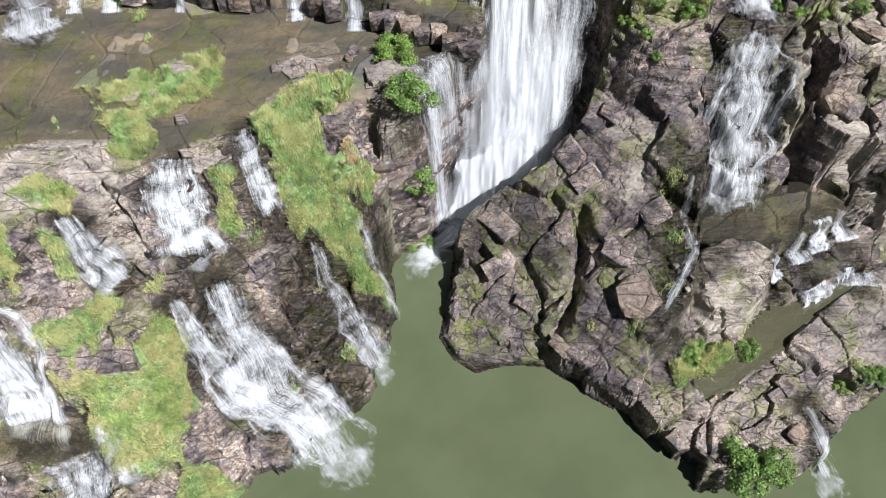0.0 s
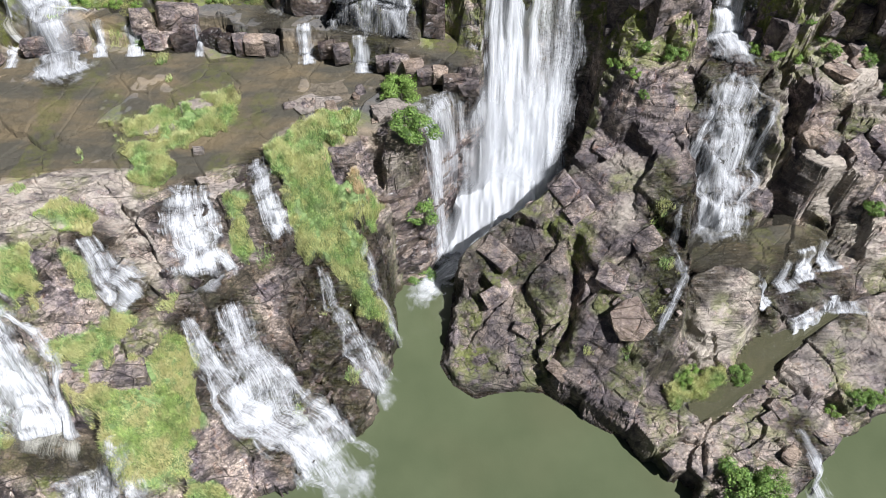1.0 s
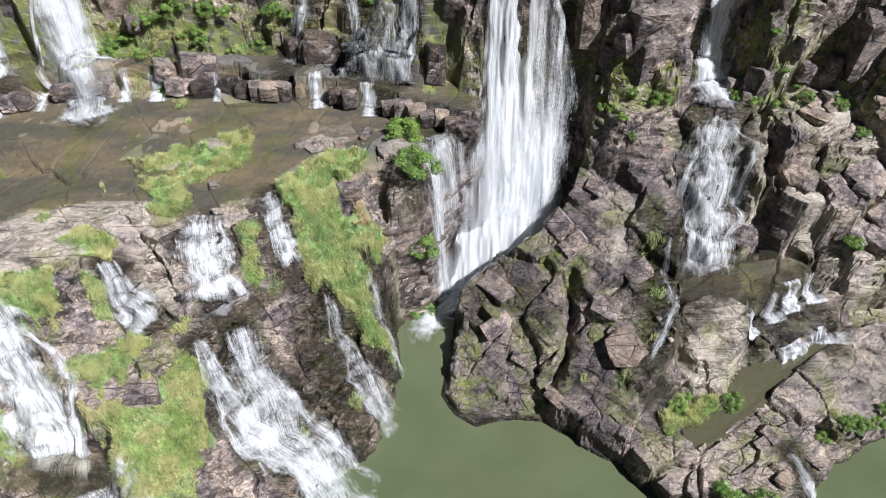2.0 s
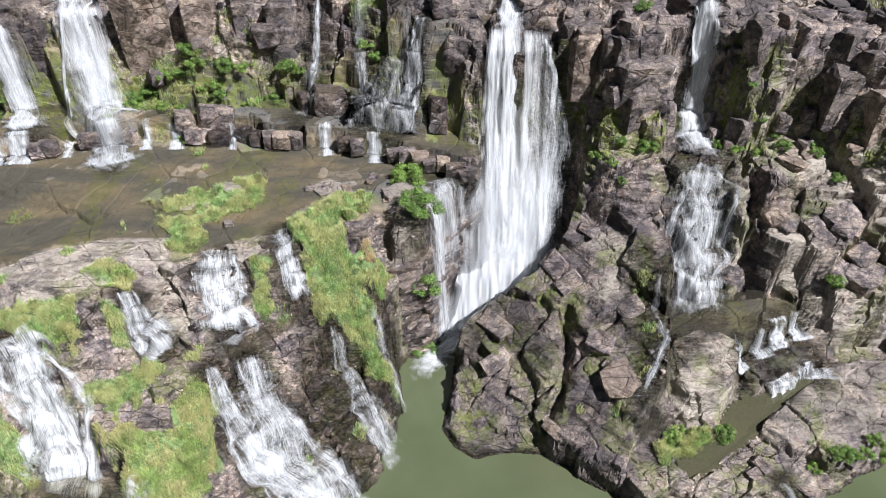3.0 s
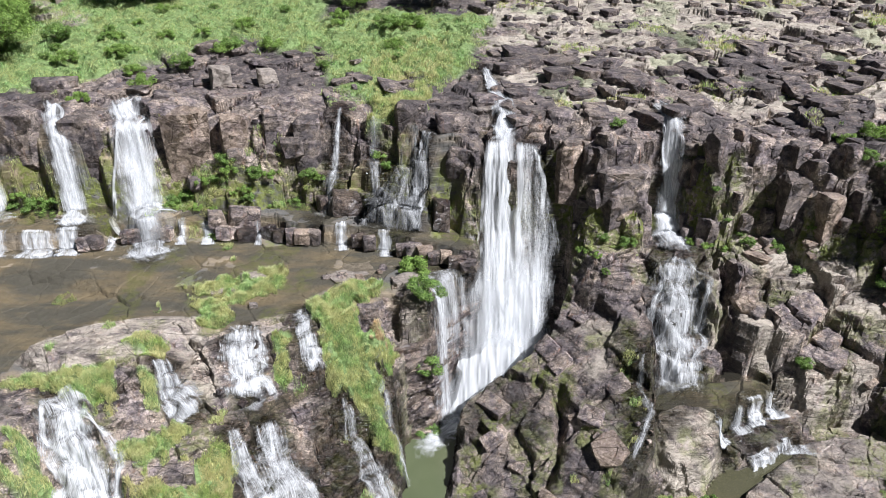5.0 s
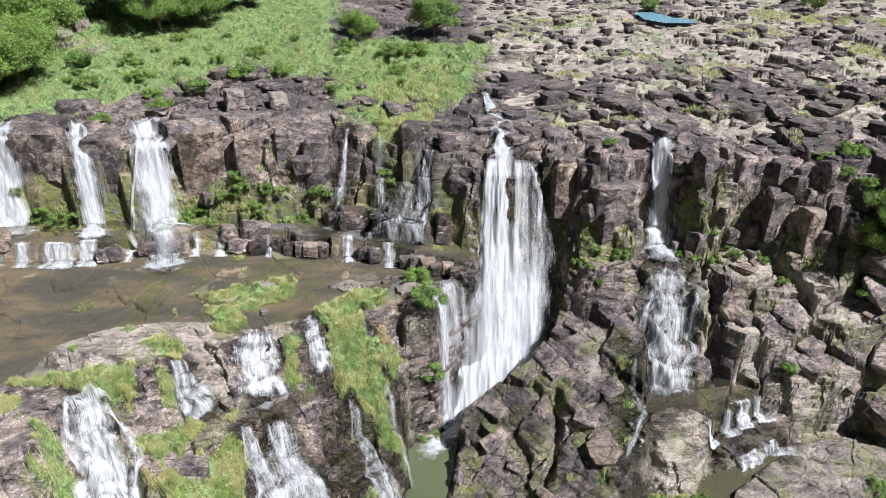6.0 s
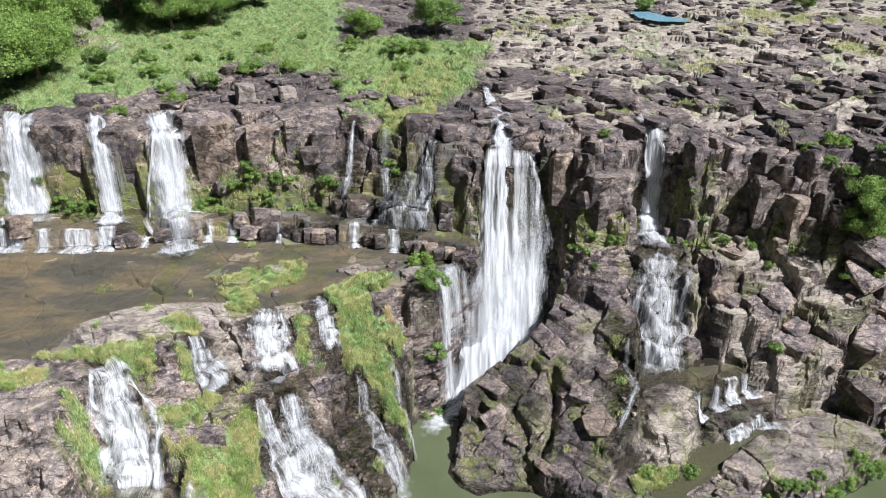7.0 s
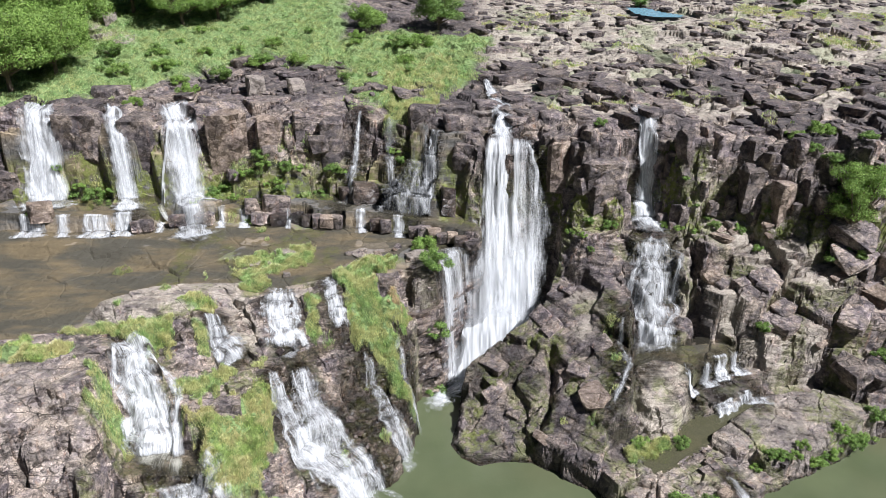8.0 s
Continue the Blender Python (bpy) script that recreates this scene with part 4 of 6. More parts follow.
def ribbon(name, path, widths, material, seed, lift, leap, body, level=None, shift=0.0, share=1.0):
    """A sheet of falling water laid over the ground along a path: it leaps clear of hollows, never runs uphill, and frays at its sides."""
    n, m = 90, max(7, int(max(widths) / 0.22))
    s = np.linspace(0, 1, n)
    q = spaced(RUNS[path] if isinstance(path, str) else path, n)
    d = np.gradient(q, axis=0)
    d /= np.hypot(*d.T)[:, None] + 1e-9
    side = np.stack([d[:, 1], -d[:, 0]], -1)
    w = np.interp(s, np.linspace(0, 1, len(widths)), widths) * (0.85 + 0.3 * swell(s * 9, s * 0, 1.0, seed + 11))
    sway = min(1.0, np.hypot(*np.diff(q, axis=0).T).sum() / 14)
    q = q + side * ((swell(s * 6, s * 0, 1.0, seed + 12) - 0.5) * 0.15 * sway * w)[:, None]
    if shift or share < 1:
        q = q + side * (shift * w + (swell(s * 5, s * 0, 1.0, seed + 13) - 0.5) * 0.5 * sway * w)[:, None]
        w = w * share * (0.7 + 0.6 * swell(s * 11, s * 0, 1.0, seed + 14))
    u = np.linspace(-0.5, 0.5, m)
    x = q[:, 0, None] + side[:, 0, None] * w[:, None] * u
    y = q[:, 1, None] + side[:, 1, None] * w[:, None] * u
    z = np.maximum(at(x, y), 0.0) if level is None else np.full(x.shape, level - 0.04)
    for _ in range(2):
        z[1:-1] = np.maximum(z[1:-1], 0.5 * (z[:-2] + z[2:]))
    z = np.maximum.accumulate(z[::-1], axis=0)[::-1]
    for _ in range(leap):
        z[1:-1] = 0.25 * z[:-2] + 0.5 * z[1:-1] + 0.25 * z[2:]
    for _ in range(2):
        z[:, 1:-1] = 0.3 * z[:, :-2] + 0.4 * z[:, 1:-1] + 0.3 * z[:, 2:]
    steep = np.abs(np.gradient(z, axis=0)) / (np.hypot(np.gradient(x, axis=0), np.gradient(y, axis=0)) + 1e-6)
    bump = (swell(x * 2 + seed * 9, z * 0.8 + y, 0.9, seed) - 0.5)
    out = (lift + 0.30 * bump) * np.clip(steep, 0.4, 1.5)
    x, y, z = x + d[:, 0, None] * out * 0.8, y + d[:, 1, None] * out * 0.8, z + 0.10 + lift * 0.5 + 0.10 * bump
    me, used = sheet(name, x, y, z, material)
    me.polygons.foreach_set("use_smooth", np.ones(len(me.polygons), bool))
    length = np.concatenate([[0], np.cumsum(np.sqrt(np.diff(q[:, 0]) ** 2 + np.diff(q[:, 1]) ** 2 + np.diff(z.mean(1)) ** 2))])
    uv = np.stack([(u[None] * w[:, None]), np.repeat(length[:, None], m, 1)], -1).reshape(-1, 2)
    uv[:, 0] += seed * 5.3
    layer = me.uv_layers.new(name="flow")
    index = np.zeros(len(me.loops), np.int32)
    me.loops.foreach_get("vertex_index", index)
    layer.data.foreach_set("uv", uv[index].astype(np.float32).ravel())
    fray = 1.08 - np.abs(2 * u[None]) ** 1.7 * (0.85 + 1.2 * (swell(y * 3 + z * 0.7, x, 1.5, seed + 2) - 0.5)) + 0.5 * (swell(y * 1.3 + z * 0.5, x * 1.3, 1.4, seed + 7) - 0.5)
    ends = np.clip(s / 0.03, 0, 1) * np.clip((1 - s) / (0.08 if level is None else 0.38), 0, 1)
    steps = 0.82 + 0.36 * np.clip(steep / (np.median(steep) + 0.3), 0, 1.4) / 1.4 if level is None else 1.0
    me.attributes.new("body", "FLOAT", "POINT").data.foreach_set("value", (steps * np.interp(s, (0, 0.6, 1), (body * 0.78, body * 1.02, body * 1.05))[:, None] * fray * ((0.35 if level is None else 0.0) + (0.65 if level is None else 1.0) * ends[:, None])).astype(np.float32).ravel())
    return me


def waterfall(path, widths, label, material=None, body=1.0, lift=0.25, leap=3, second=True, seed=1, group=""):
    if material:
        widths = [w * 1.25 for w in widths]
    ob = tagged(new("waterfall", ribbon("waterfall", path, widths, material or WHITE, seed, lift, leap, body * 0.92)), label, "waterfall", group)
    if second:
        spray = new("spray", ribbon("spray", path, [w * 1.3 for w in widths], LACE, seed + 3, lift + 0.30, leap + 2, body * 0.55))
        spray.parent = ob
    count = max(1, min(4, int(max(widths) / 1.8)))
    for i in range(count):
        shift = (i + 0.5) / count * 0.9 - 0.45
        strand = new("strand", ribbon("strand", path, widths, TUMBLE if material in (LACE, TUMBLE) else WHITE, seed * 7 + i, lift + 0.12, leap, min(1.0, body * 0.86), None, shift, 0.45 / count + 0.06))
        strand.parent = ob
    return ob


waterfall(RUNS["far_west"], [5.0, 8.0, 10.0], "broad white waterfall over the upper cliff in two strands", seed=2, body=1.15, leap=8, group="falls of the upper cliff")
waterfall(RUNS["west"], [2.2, 3.6, 5.2], "narrow white waterfall spreading as it drops", seed=3, body=1.15, leap=8, group="falls of the upper cliff")
waterfall(RUNS["broad"][:4], [4.4, 4.6, 6.4, 8.8], "tall dense white waterfall beside a rock buttress", seed=4, leap=8, body=1.1, group="falls of the upper cliff")
waterfall(RUNS["broad"][3:], [3.6, 5.5, 7.0], "white rush of water over a low rock weir", seed=5, group="weir spills")
waterfall(RUNS["thread"], [0.5, 1.0, 1.6, 2.6], "thin thread of water spreading onto a ledge", LACE, 0.95, seed=6, group="falls of the upper cliff")
waterfall(RUNS["curtain"], [1.2, 1.8, 2.6], "lacy curtain of water over mossy steps", LACE, 0.62, seed=7, group="falls of the upper cliff")
waterfall(RUNS["steps"], [1.2, 2.2, 3.6], "white water stepping down dark ledges", LACE, 0.8, seed=8, group="falls of the upper cliff")
waterfall(RUNS["steps_low"], [7.5, 8.5, 9.5], "lacy water stepping off a mossy ledge", LACE, 0.56, seed=27, leap=1, group="falls of the upper cliff")
waterfall(RUNS["chute"], [1.0, 2.0, 3.0, 2.8, 3.8], "white chute feeding the brink of the main fall", seed=9, body=1.2, lift=0.7, leap=6)
def curtain(name, top, bottom, west, east, material, seed, body, out=0.0, thin_east=0.0):
    """A sheet of water that falls free from the brink into the chasm; west and east: its edges as (height, x) from the top down."""
    n, m = 110, max(8, int((max(x for _, x in east) - min(x for _, x in west)) / 0.16))
    z = np.linspace(top, bottom, n)
    u = np.linspace(0, 1, m)
    a = np.interp(-z, [-h for h, _ in west], [x for _, x in west])
    b = np.interp(-z, [-h for h, _ in east], [x for _, x in east])
    a = a + (swell(z * 0.5, z * 0, 1.0, seed + 1) - 0.5) * 0.5
    b = b + (swell(z * 0.5, z * 0, 1.0, seed + 2) - 0.5) * 0.7
    x = a[:, None] + (b - a)[:, None] * u
    zz = np.repeat(z[:, None], m, 1)
    y = np.interp(-zz, (-38.6, -38, -36.5, -30, -26, -22, -17, -9, 0), (68.6, 67.0, 66.0, 64.9, 63.9, 62.2, 60.0, 57.0, 54.2)) - out
    y = y - 0.5 * (swell(x * 1.1, zz * 0.16, 1.0, seed + 3) - 0.5) - 0.25 * (swell(x * 3, zz * 0.3, 1.0, seed + 4) - 0.5)
    me, used = sheet(name, x, y, zz, material)
    me.polygons.foreach_set("use_smooth", np.ones(len(me.polygons), bool))
    layer = me.uv_layers.new(name="flow")
    index = np.zeros(len(me.loops), np.int32)
    me.loops.foreach_get("vertex_index", index)
    uv = np.stack([(a.mean() + (b - a).mean() * u)[None] + 0 * zz + seed * 5.3, (top - zz) * 1.1], -1).reshape(-1, 2)
    layer.data.foreach_set("uv", uv[index].astype(np.float32).ravel())
    edge = 1.08 - np.abs(2 * u[None] - 1) ** 3 * (0.8 + 1.0 * (swell(zz * 0.9, x, 1.5, seed + 5) - 0.5)) + 0.4 * (swell(x * 0.9, zz * 0.25, 1.0, seed + 6) - 0.5)
    fade = np.clip((top - zz) / (0.8 if top > 37 else 7.0) + (0.5 if top > 37 else 0.0), 0, 1) * np.interp(zz, (0, 8, 20, 30, 38), (1.12, 1.12, 1.04, 0.96, 0.88)) * (1 - thin_east * u[None])
    fade = fade * (1 if bottom < 1 else np.clip((zz - bottom) / 5.0, 0, 1))
    me.attributes.new("body", "FLOAT", "POINT").data.foreach_set("value", (body * edge * fade).astype(np.float32).ravel())
    return new(name, me)


main_fall = tagged(curtain("waterfall", 38.5, 0, [(38.5, 4.9), (33, 4.9), (25, 4.3), (18, 4.2), (8, 4.4), (0, 3.2)], [(38.5, 9.3), (32, 9.8), (25, 11.2), (18, 12.6), (0, 13)], WHITE, 10, 1.12), "great white main waterfall plunging into the green pool", "waterfall")
for low, part_name, material, strength, west, east, ahead, slack in [
        (0, "side_curtain", LACE, 1.0, [(38.3, 9.4), (32, 9.4), (25.5, 9.4), (18, 9.8), (0, 9)], [(38.3, 13.2), (32, 14.2), (26.4, 16.4), (25, 16.4), (16, 15.6), (0, 15)], 0.1, 0.25),
        (0, "side_curtain", LACE, 1.05, [(25.8, 8.6), (18, 9), (0, 8)], [(25.8, 16.6), (24, 16.4), (16, 15.4), (0, 14)], 0.35, 0.3),
        (12, "edge_strand", LACE, 0.85, [(31, 2.9), (25, 2.2), (12, 3.4)], [(31, 4.4), (25, 4.8), (12, 5.0)], 0.5, 0.0),
        (0, "strand", WHITE, 1.15, [(38.4, 5.2), (26, 5.0), (8, 5.2), (0, 4)], [(38.4, 6.6), (26, 7.0), (8, 7.6), (0, 7)], 0.4, 0.0),
        (0, "strand", WHITE, 1.12, [(38.4, 6.9), (26, 7.0), (8, 7.2), (0, 6)], [(38.4, 8.2), (26, 9.0), (8, 10), (0, 9)], 0.5, 0.0),
        (20, "strand", WHITE, 1.0, [(38.4, 9.6), (26, 9.6), (20, 9.8)], [(38.4, 10.5), (26, 10.8), (20, 11)], 0.4, 0.0),
        (25.4, "strand", LACE, 1.2, [(38, 11.6), (37, 12.2), (33, 13.2), (25, 13.4)], [(38, 12.2), (37, 13.2), (33, 14.0), (25, 14.4)], 0.4, 0.0),
        (8, "strand", WHITE, 1.1, [(25.6, 12), (18, 12.2), (8, 12)], [(25.6, 14.2), (18, 14.0), (8, 13.4)], 0.6, 0.0),
        (0, "spray", MIST, 1.5, [(26, 3.6), (14, 2.4), (0, -1)], [(26, 13), (14, 16), (0, 16)], 1.3, 0.0),
        (0, "spray", MIST, 2.5, [(15, 3.0), (8, 1.6), (0, -2)], [(15, 12), (8, 13), (0, 12)], 2.4, 0.0)]:
    curtain(part_name, max(west[0][0], east[0][0]), low, west, east, material, 110 + round(west[0][1] * 3) + round(ahead * 10), strength, ahead, slack).parent = main_fall
waterfall([(9.4, 55.2), (5.6, 52.9), (2.6, 50.6), (-0.6, 48.2), (-2.8, 46.6)], [4.0, 4.2, 4.0, 3.8, 3.0], "churning white water where the main fall lands", seed=26, body=1.45, lift=0.5, leap=8)
waterfall(RUNS["veil"], [6.4, 7.0, 6.6, 5.0], "thin veil waterfall beside the main fall", LACE, 0.86, lift=0.9, leap=10, seed=11)
waterfall(RUNS["right"], [1.8, 2.6, 3.2, 4.4, 4.4], "slender white waterfall in a cleft of the cliff", seed=12, body=1.1, lift=0.6, leap=10, group="falls of the upper cliff")
waterfall(RUNS["cascade"], [5.0, 6.5, 6.0, 5.5, 6.0], "lacy cascade spreading over dark wet rock", LACE, 0.84, lift=0.15, leap=1, seed=13)
waterfall(RUNS["brook_a"], [1.6, 2.2, 2.6], "small white fall between grassy banks", TUMBLE, seed=14, body=0.92, leap=2, second=False, group="brook falls")
waterfall(RUNS["brook_b"], [3.6, 4.6, 4.8], "small broad fall tumbling onto a mid-slope ledge", TUMBLE, seed=15, body=1.0, leap=2, second=False, group="brook falls")
waterfall(RUNS["brook_c"], [1.6, 3.0, 4.4], "lacy little fall over dark rock steps", LACE, 0.9, leap=4, seed=16, group="brook falls")
waterfall(RUNS["slide"], [2.8, 4.4, 5.8, 6.4, 5.6], "long white water slide down the layered bank", TUMBLE, seed=17, body=0.86, leap=2, second=False)
waterfall(RUNS["slide_b"], [1.4, 2.4, 3.8, 3.4], "narrow white slide joining the long one", LACE, 0.95, leap=1, seed=18, second=False)
waterfall(RUNS["trickle"], [1.0, 2.0, 3.2, 4.0], "thin trickles down the dark layered bank", LACE, 0.70, leap=1, second=False, seed=19)
waterfall(RUNS["trickle_b"], [1.0, 1.6, 2.4], "thin trickles down the dark layered bank", LACE, 0.66, leap=1, second=False, seed=20)
waterfall(RUNS["stairs"], [3.2, 4.6, 5.0, 5.6, 6.8, 6.2], "stepped white cascade beside a pale rock bluff", TUMBLE, seed=21, body=1.14, lift=0.35, leap=2, second=False)
waterfall(RUNS["stairs_b"], [7.0, 7.5], "broad low lacy fall at the foot of the cascade", LACE, 0.9, leap=1, seed=22)
waterfall(RUNS["side"], [0.6, 0.9, 1.0, 0.8, 1.2], "thin white runnel beside the boulders", LACE, 0.72, leap=1, second=False, seed=23)
waterfall(RUNS["outlet"], [1.2, 2.0, 3.0], "small white spill into the pool", seed=24, body=0.7, leap=1)
for i, (key, w) in enumerate([("ledge_a", 2.6), ("ledge_b", 2.0), ("ledge_c", 2.6), ("ledge_d", 4.0), ("ledge_e", 4.4), ("ledge_f", 2.4)]):
    waterfall(RUNS[key], [w * 0.8, w, w * 1.2], "small lacy fall from the rock pool's ledge", LACE, 1.05, leap=7, second=False, seed=30 + i, group="ledge falls")
SPILLS = [(-72.6, 62.2, 4.0), (-67, 62.2, 2.0), (-61.4, 62.3, 4.4), (-57, 63, 3.0), (-51.2, 64.4, 1.2), (-41, 66.2, 1.2), (-37, 66.4, 1.6), (-16.4, 65.1, 1.5), (-9.8, 63.6, 1.6), (-29.4, 66.4, 0.8)]
for i, (x, y, w) in enumerate(SPILLS):
    waterfall([(x, y + 1.5), (x + 0.1, y), (x + 0.3, y - 2.0)], [w * 1.1, w * 1.3, w * 1.6], "short white spill over the low rock weir", seed=40 + i, body=1.1, leap=1, group="weir spills")



# white water spreading over the pools
def foam(path, widths, label, body, seed, level=0.0):
    me = ribbon("foam", path, widths, FOAM, seed, 0.0, 1, body, level)
    return tagged(new("foam", me), label, "foam", kind="stuff")


foam([(3.4, 51.4), (0.4, 49), (-2.4, 46.4), (-3.6, 42.8)], [3.4, 4.2, 4.6, 3.4], "white foam at the foot of the main fall", 1.35, 61)
foam([(-12.6, 23.6), (-9.6, 20.6), (-7.6, 18.6)], [3.5, 6.0, 4.5], "white foam at the foot of the water slide", 0.85, 62)
foam([(-7.8, 32.6), (-6.4, 31.2), (-5.4, 30.4)], [2.4, 3.4, 2.6], "white foam under the trickles", 0.82, 63)
foam([(39.6, 21), (40.2, 18.6), (41, 17)], [2.2, 3.4, 2.6], "white foam at the spill into the pool", 0.8, 64)
foam([(-46.6, 67), (-44.2, 62), (-43, 58.6)], [7, 8, 6], "white foam in the river below the fall", 0.9, 65, 22.3)
foam([(-72.4, 69.4), (-71.6, 66), (-71, 63.4)], [8, 9.5, 9], "white foam on the bench under the broad fall", 0.95, 69, 25.5)
foam([(-58.2, 69), (-57, 66.4), (-56, 64)], [5, 6, 5], "white foam on the bench under the narrow fall", 0.95, 70, 25.5)
foam([(31.4, 49), (31.2, 46.6), (31.6, 45)], [4, 5, 3], "white foam at the foot of the cascade", 0.75, 66, 10.66)
foam([(33.6, 66.4), (34.4, 62.4), (34.2, 59)], [3, 4, 4.5], "white foam on the rock bench", 0.78, 67, 24.5)
foam([(-24.6, 37.4), (-23.8, 36), (-22.6, 35.4)], [3.6, 4.4, 2.6], "white foam in the creek", 0.78, 68, 16.04)


def mist(path, widths, body, seed):
    me = ribbon("mist", path, widths, MIST, seed, 1.4, 20, body)
    return tagged(new("mist", me), "pale drifting spray in front of the fall", "mist", kind="stuff")


mist([(-48.6, 71.6), (-47, 68), (-45, 63)], [6, 9, 10], 0.9, 83)


# ---------------------------------------------------------------- rocks
def rock_mesh(name, seed, material, flat=1.0, boxy=0.75, worn=1.0):
    """An angular block: a hull over points on a rounded box, with worn edges. One metre across."""
    rng = random.Random(seed)
    bm = bmesh.new()
    for _ in range(22):
        v = Vector([rng.uniform(-1, 1) for _ in range(3)])
        big = max(abs(a) for a in v)
        v = v.lerp(v / big, boxy)
        bm.verts.new((v.x * 0.5, v.y * 0.5, v.z * 0.5 * flat))
    for sx_ in (-1, 1):
        for sy_ in (-1, 1):
            for sz_ in (-1, 1):
                k = rng.uniform(0.55, 0.98) if worn > 0.6 else rng.uniform(0.86, 1.0)
                bm.verts.new((sx_ * 0.5 * k, sy_ * 0.5 * rng.uniform(0.6, 1), sz_ * 0.5 * flat * rng.uniform(0.6, 1)))
    bmesh.ops.convex_hull(bm, input=bm.verts)
    bmesh.ops.delete(bm, geom=[v for v in bm.verts if not v.link_faces], context="VERTS")
    bmesh.ops.dissolve_limit(bm, angle_limit=radians(9), verts=bm.verts, edges=bm.edges)
    bmesh.ops.triangulate(bm, faces=bm.faces)
    for _ in range(2):
        bmesh.ops.subdivide_edges(bm, edges=[e for e in bm.edges if e.calc_length() > 0.16], cuts=1, use_grid_fill=True)
        bmesh.ops.triangulate(bm, faces=bm.faces)
    bm.normal_update()
    for v in bm.verts:
        q = v.co * 2.2 + Vector((seed * 1.7, seed * 0.6, 0))
        layer = math.sin(v.co.z * 26 + 3 * noise.noise(q)) * 0.010
        v.co += v.normal * worn * (0.030 * noise.noise(q) + 0.016 * noise.noise(q * 2.7) + layer * 0.6)
    me = bpy.data.meshes.new(name)
    bm.to_mesh(me)
    bm.free()
    me.materials.append(material)
    me.polygons.foreach_set("use_smooth", np.zeros(len(me.polygons), bool))
    return me


KINDS = {m: [rock_mesh("rock", 100 + i * 7, m, f, b) for i, (f, b) in enumerate([(1, 0.9), (0.9, 0.8), (1, 0.95), (0.8, 0.85), (0.9, 0.92), (1, 0.85)])] for m in (ROCK, ROCK_DARK, ROCK_TAN, ROCK_WET, ROCK_PALE)}
SQUARED = [rock_mesh("squared_rock", 300 + i * 5, m, 1, 0.95, 0.4) for i, m in enumerate((ROCK_DARK, ROCK_WET, ROCK_DARK, ROCK_TAN, ROCK_WET, ROCK))]
chance = random.Random(5)


def clear_of_water(x, y, gap):
    return all(along(np.array([x]), np.array([y]), path)[0] > gap for path in RUNS.values())


def stand(x, y, size, yaw, tip, sink=0.3, along_slope=0.0):
    """The pose of a block that is bedded in the ground, upright or lying along the slope."""
    p = np.array([[x + 1.5, x - 1.5, x, x], [y, y, y + 1.5, y - 1.5]])
    e, w, n, s = rise(p[0], p[1])
    lie = Vector((0, 0, 1)).lerp(Vector((w - e, s - n, 3.0)).normalized(), along_slope).normalized()
    m = Vector((0, 0, 1)).rotation_difference(lie).to_matrix().to_4x4() @ pose(0, 0, 0, tip[0], tip[1], yaw) @ Matrix.Diagonal((*size, 1))
    return Matrix.Translation(Vector((x, y, float(at(x, y)))) + lie * size[2] * (0.5 - sink)) @ m


def bedded(name, material, m, parent):
    ob = new(name, chance.choice(KINDS[material]))
    ob.matrix_world = m
    ob.parent = parent
    ob.matrix_parent_inverse = Matrix.Identity(4)
    return ob


def joined(name, poses, material, label, category):
    """Many blocks as one mesh."""
    source = [(np.array([v.co for v in me.vertices]), [tuple(p.vertices) for p in me.polygons]) for me in KINDS[ROCK]]
    verts, faces, n = [], [], 0
    for m in poses:
        co, polys = chance.choice(source)
        a = np.array(m)
        verts.append(co @ a[:3, :3].T + a[:3, 3])
        faces += [tuple(i + n for i in p) for p in polys]
        n += len(co)
    me = slab_of(name, np.concatenate(verts).tolist(), faces, material)
    return tagged(new(name, me), label, category, kind="stuff")


# columns and blocks of the upper cliff: the face breaks along upright joints
cliff = []
line = spaced([(-84, 69.4), (-70, 69.3), (-60, 68.8), (-48, 69.8), (-40, 71), (-30, 71), (-22, 72.3), (-14, 70.6), (-6, 67), (0, 66.4), (13, 64), (17, 64), (20.5, 61.6), (28.5, 61.8), (30, 65.6), (34.6, 65.6), (37, 62.4), (46, 62.6), (52, 60), (57, 58.6), (63, 57), (72, 54), (84, 53)], 300)
for i in range(230):
    bx_, by_ = line[chance.randrange(len(line))]
    d = chance.uniform(0.3, 5.2)
    x, y = bx_ + chance.uniform(-0.6, 0.6), by_ + d
    if not clear_of_water(x, y, 3.4 if x < 10 else 1.9) or (1 < x < 14):
        continue
    w = chance.uniform(1.1, 3.0) if x > 10 else chance.uniform(2.0, 4.6)
    if x < 10 and chance.random() < 0.82:
        continue
    size = (w, w * chance.uniform(0.6, 1.0), w * chance.uniform(0.9, 2.1))
    cliff.append((x, y, size, chance.gauss(20, 12) + chance.choice((0, 90)), (chance.gauss(0, 5), chance.gauss(0, 5))))
cliff.sort(key=lambda b: abs(b[0] - 20))
for x, y, size, yaw, tip in cliff[:150]:
    bedded("block", chance.choice((ROCK, ROCK_DARK, ROCK_DARK, ROCK_DARK)), stand(x, y, size, yaw, tip, 0.58), ground)
if cliff[150:]:
    joined("cliff_blocks", [stand(x, y, size, yaw, tip, 0.58) for x, y, size, yaw, tip in cliff[150:]], BLOCKS, "dark jointed blocks of the upper cliff", "rock")

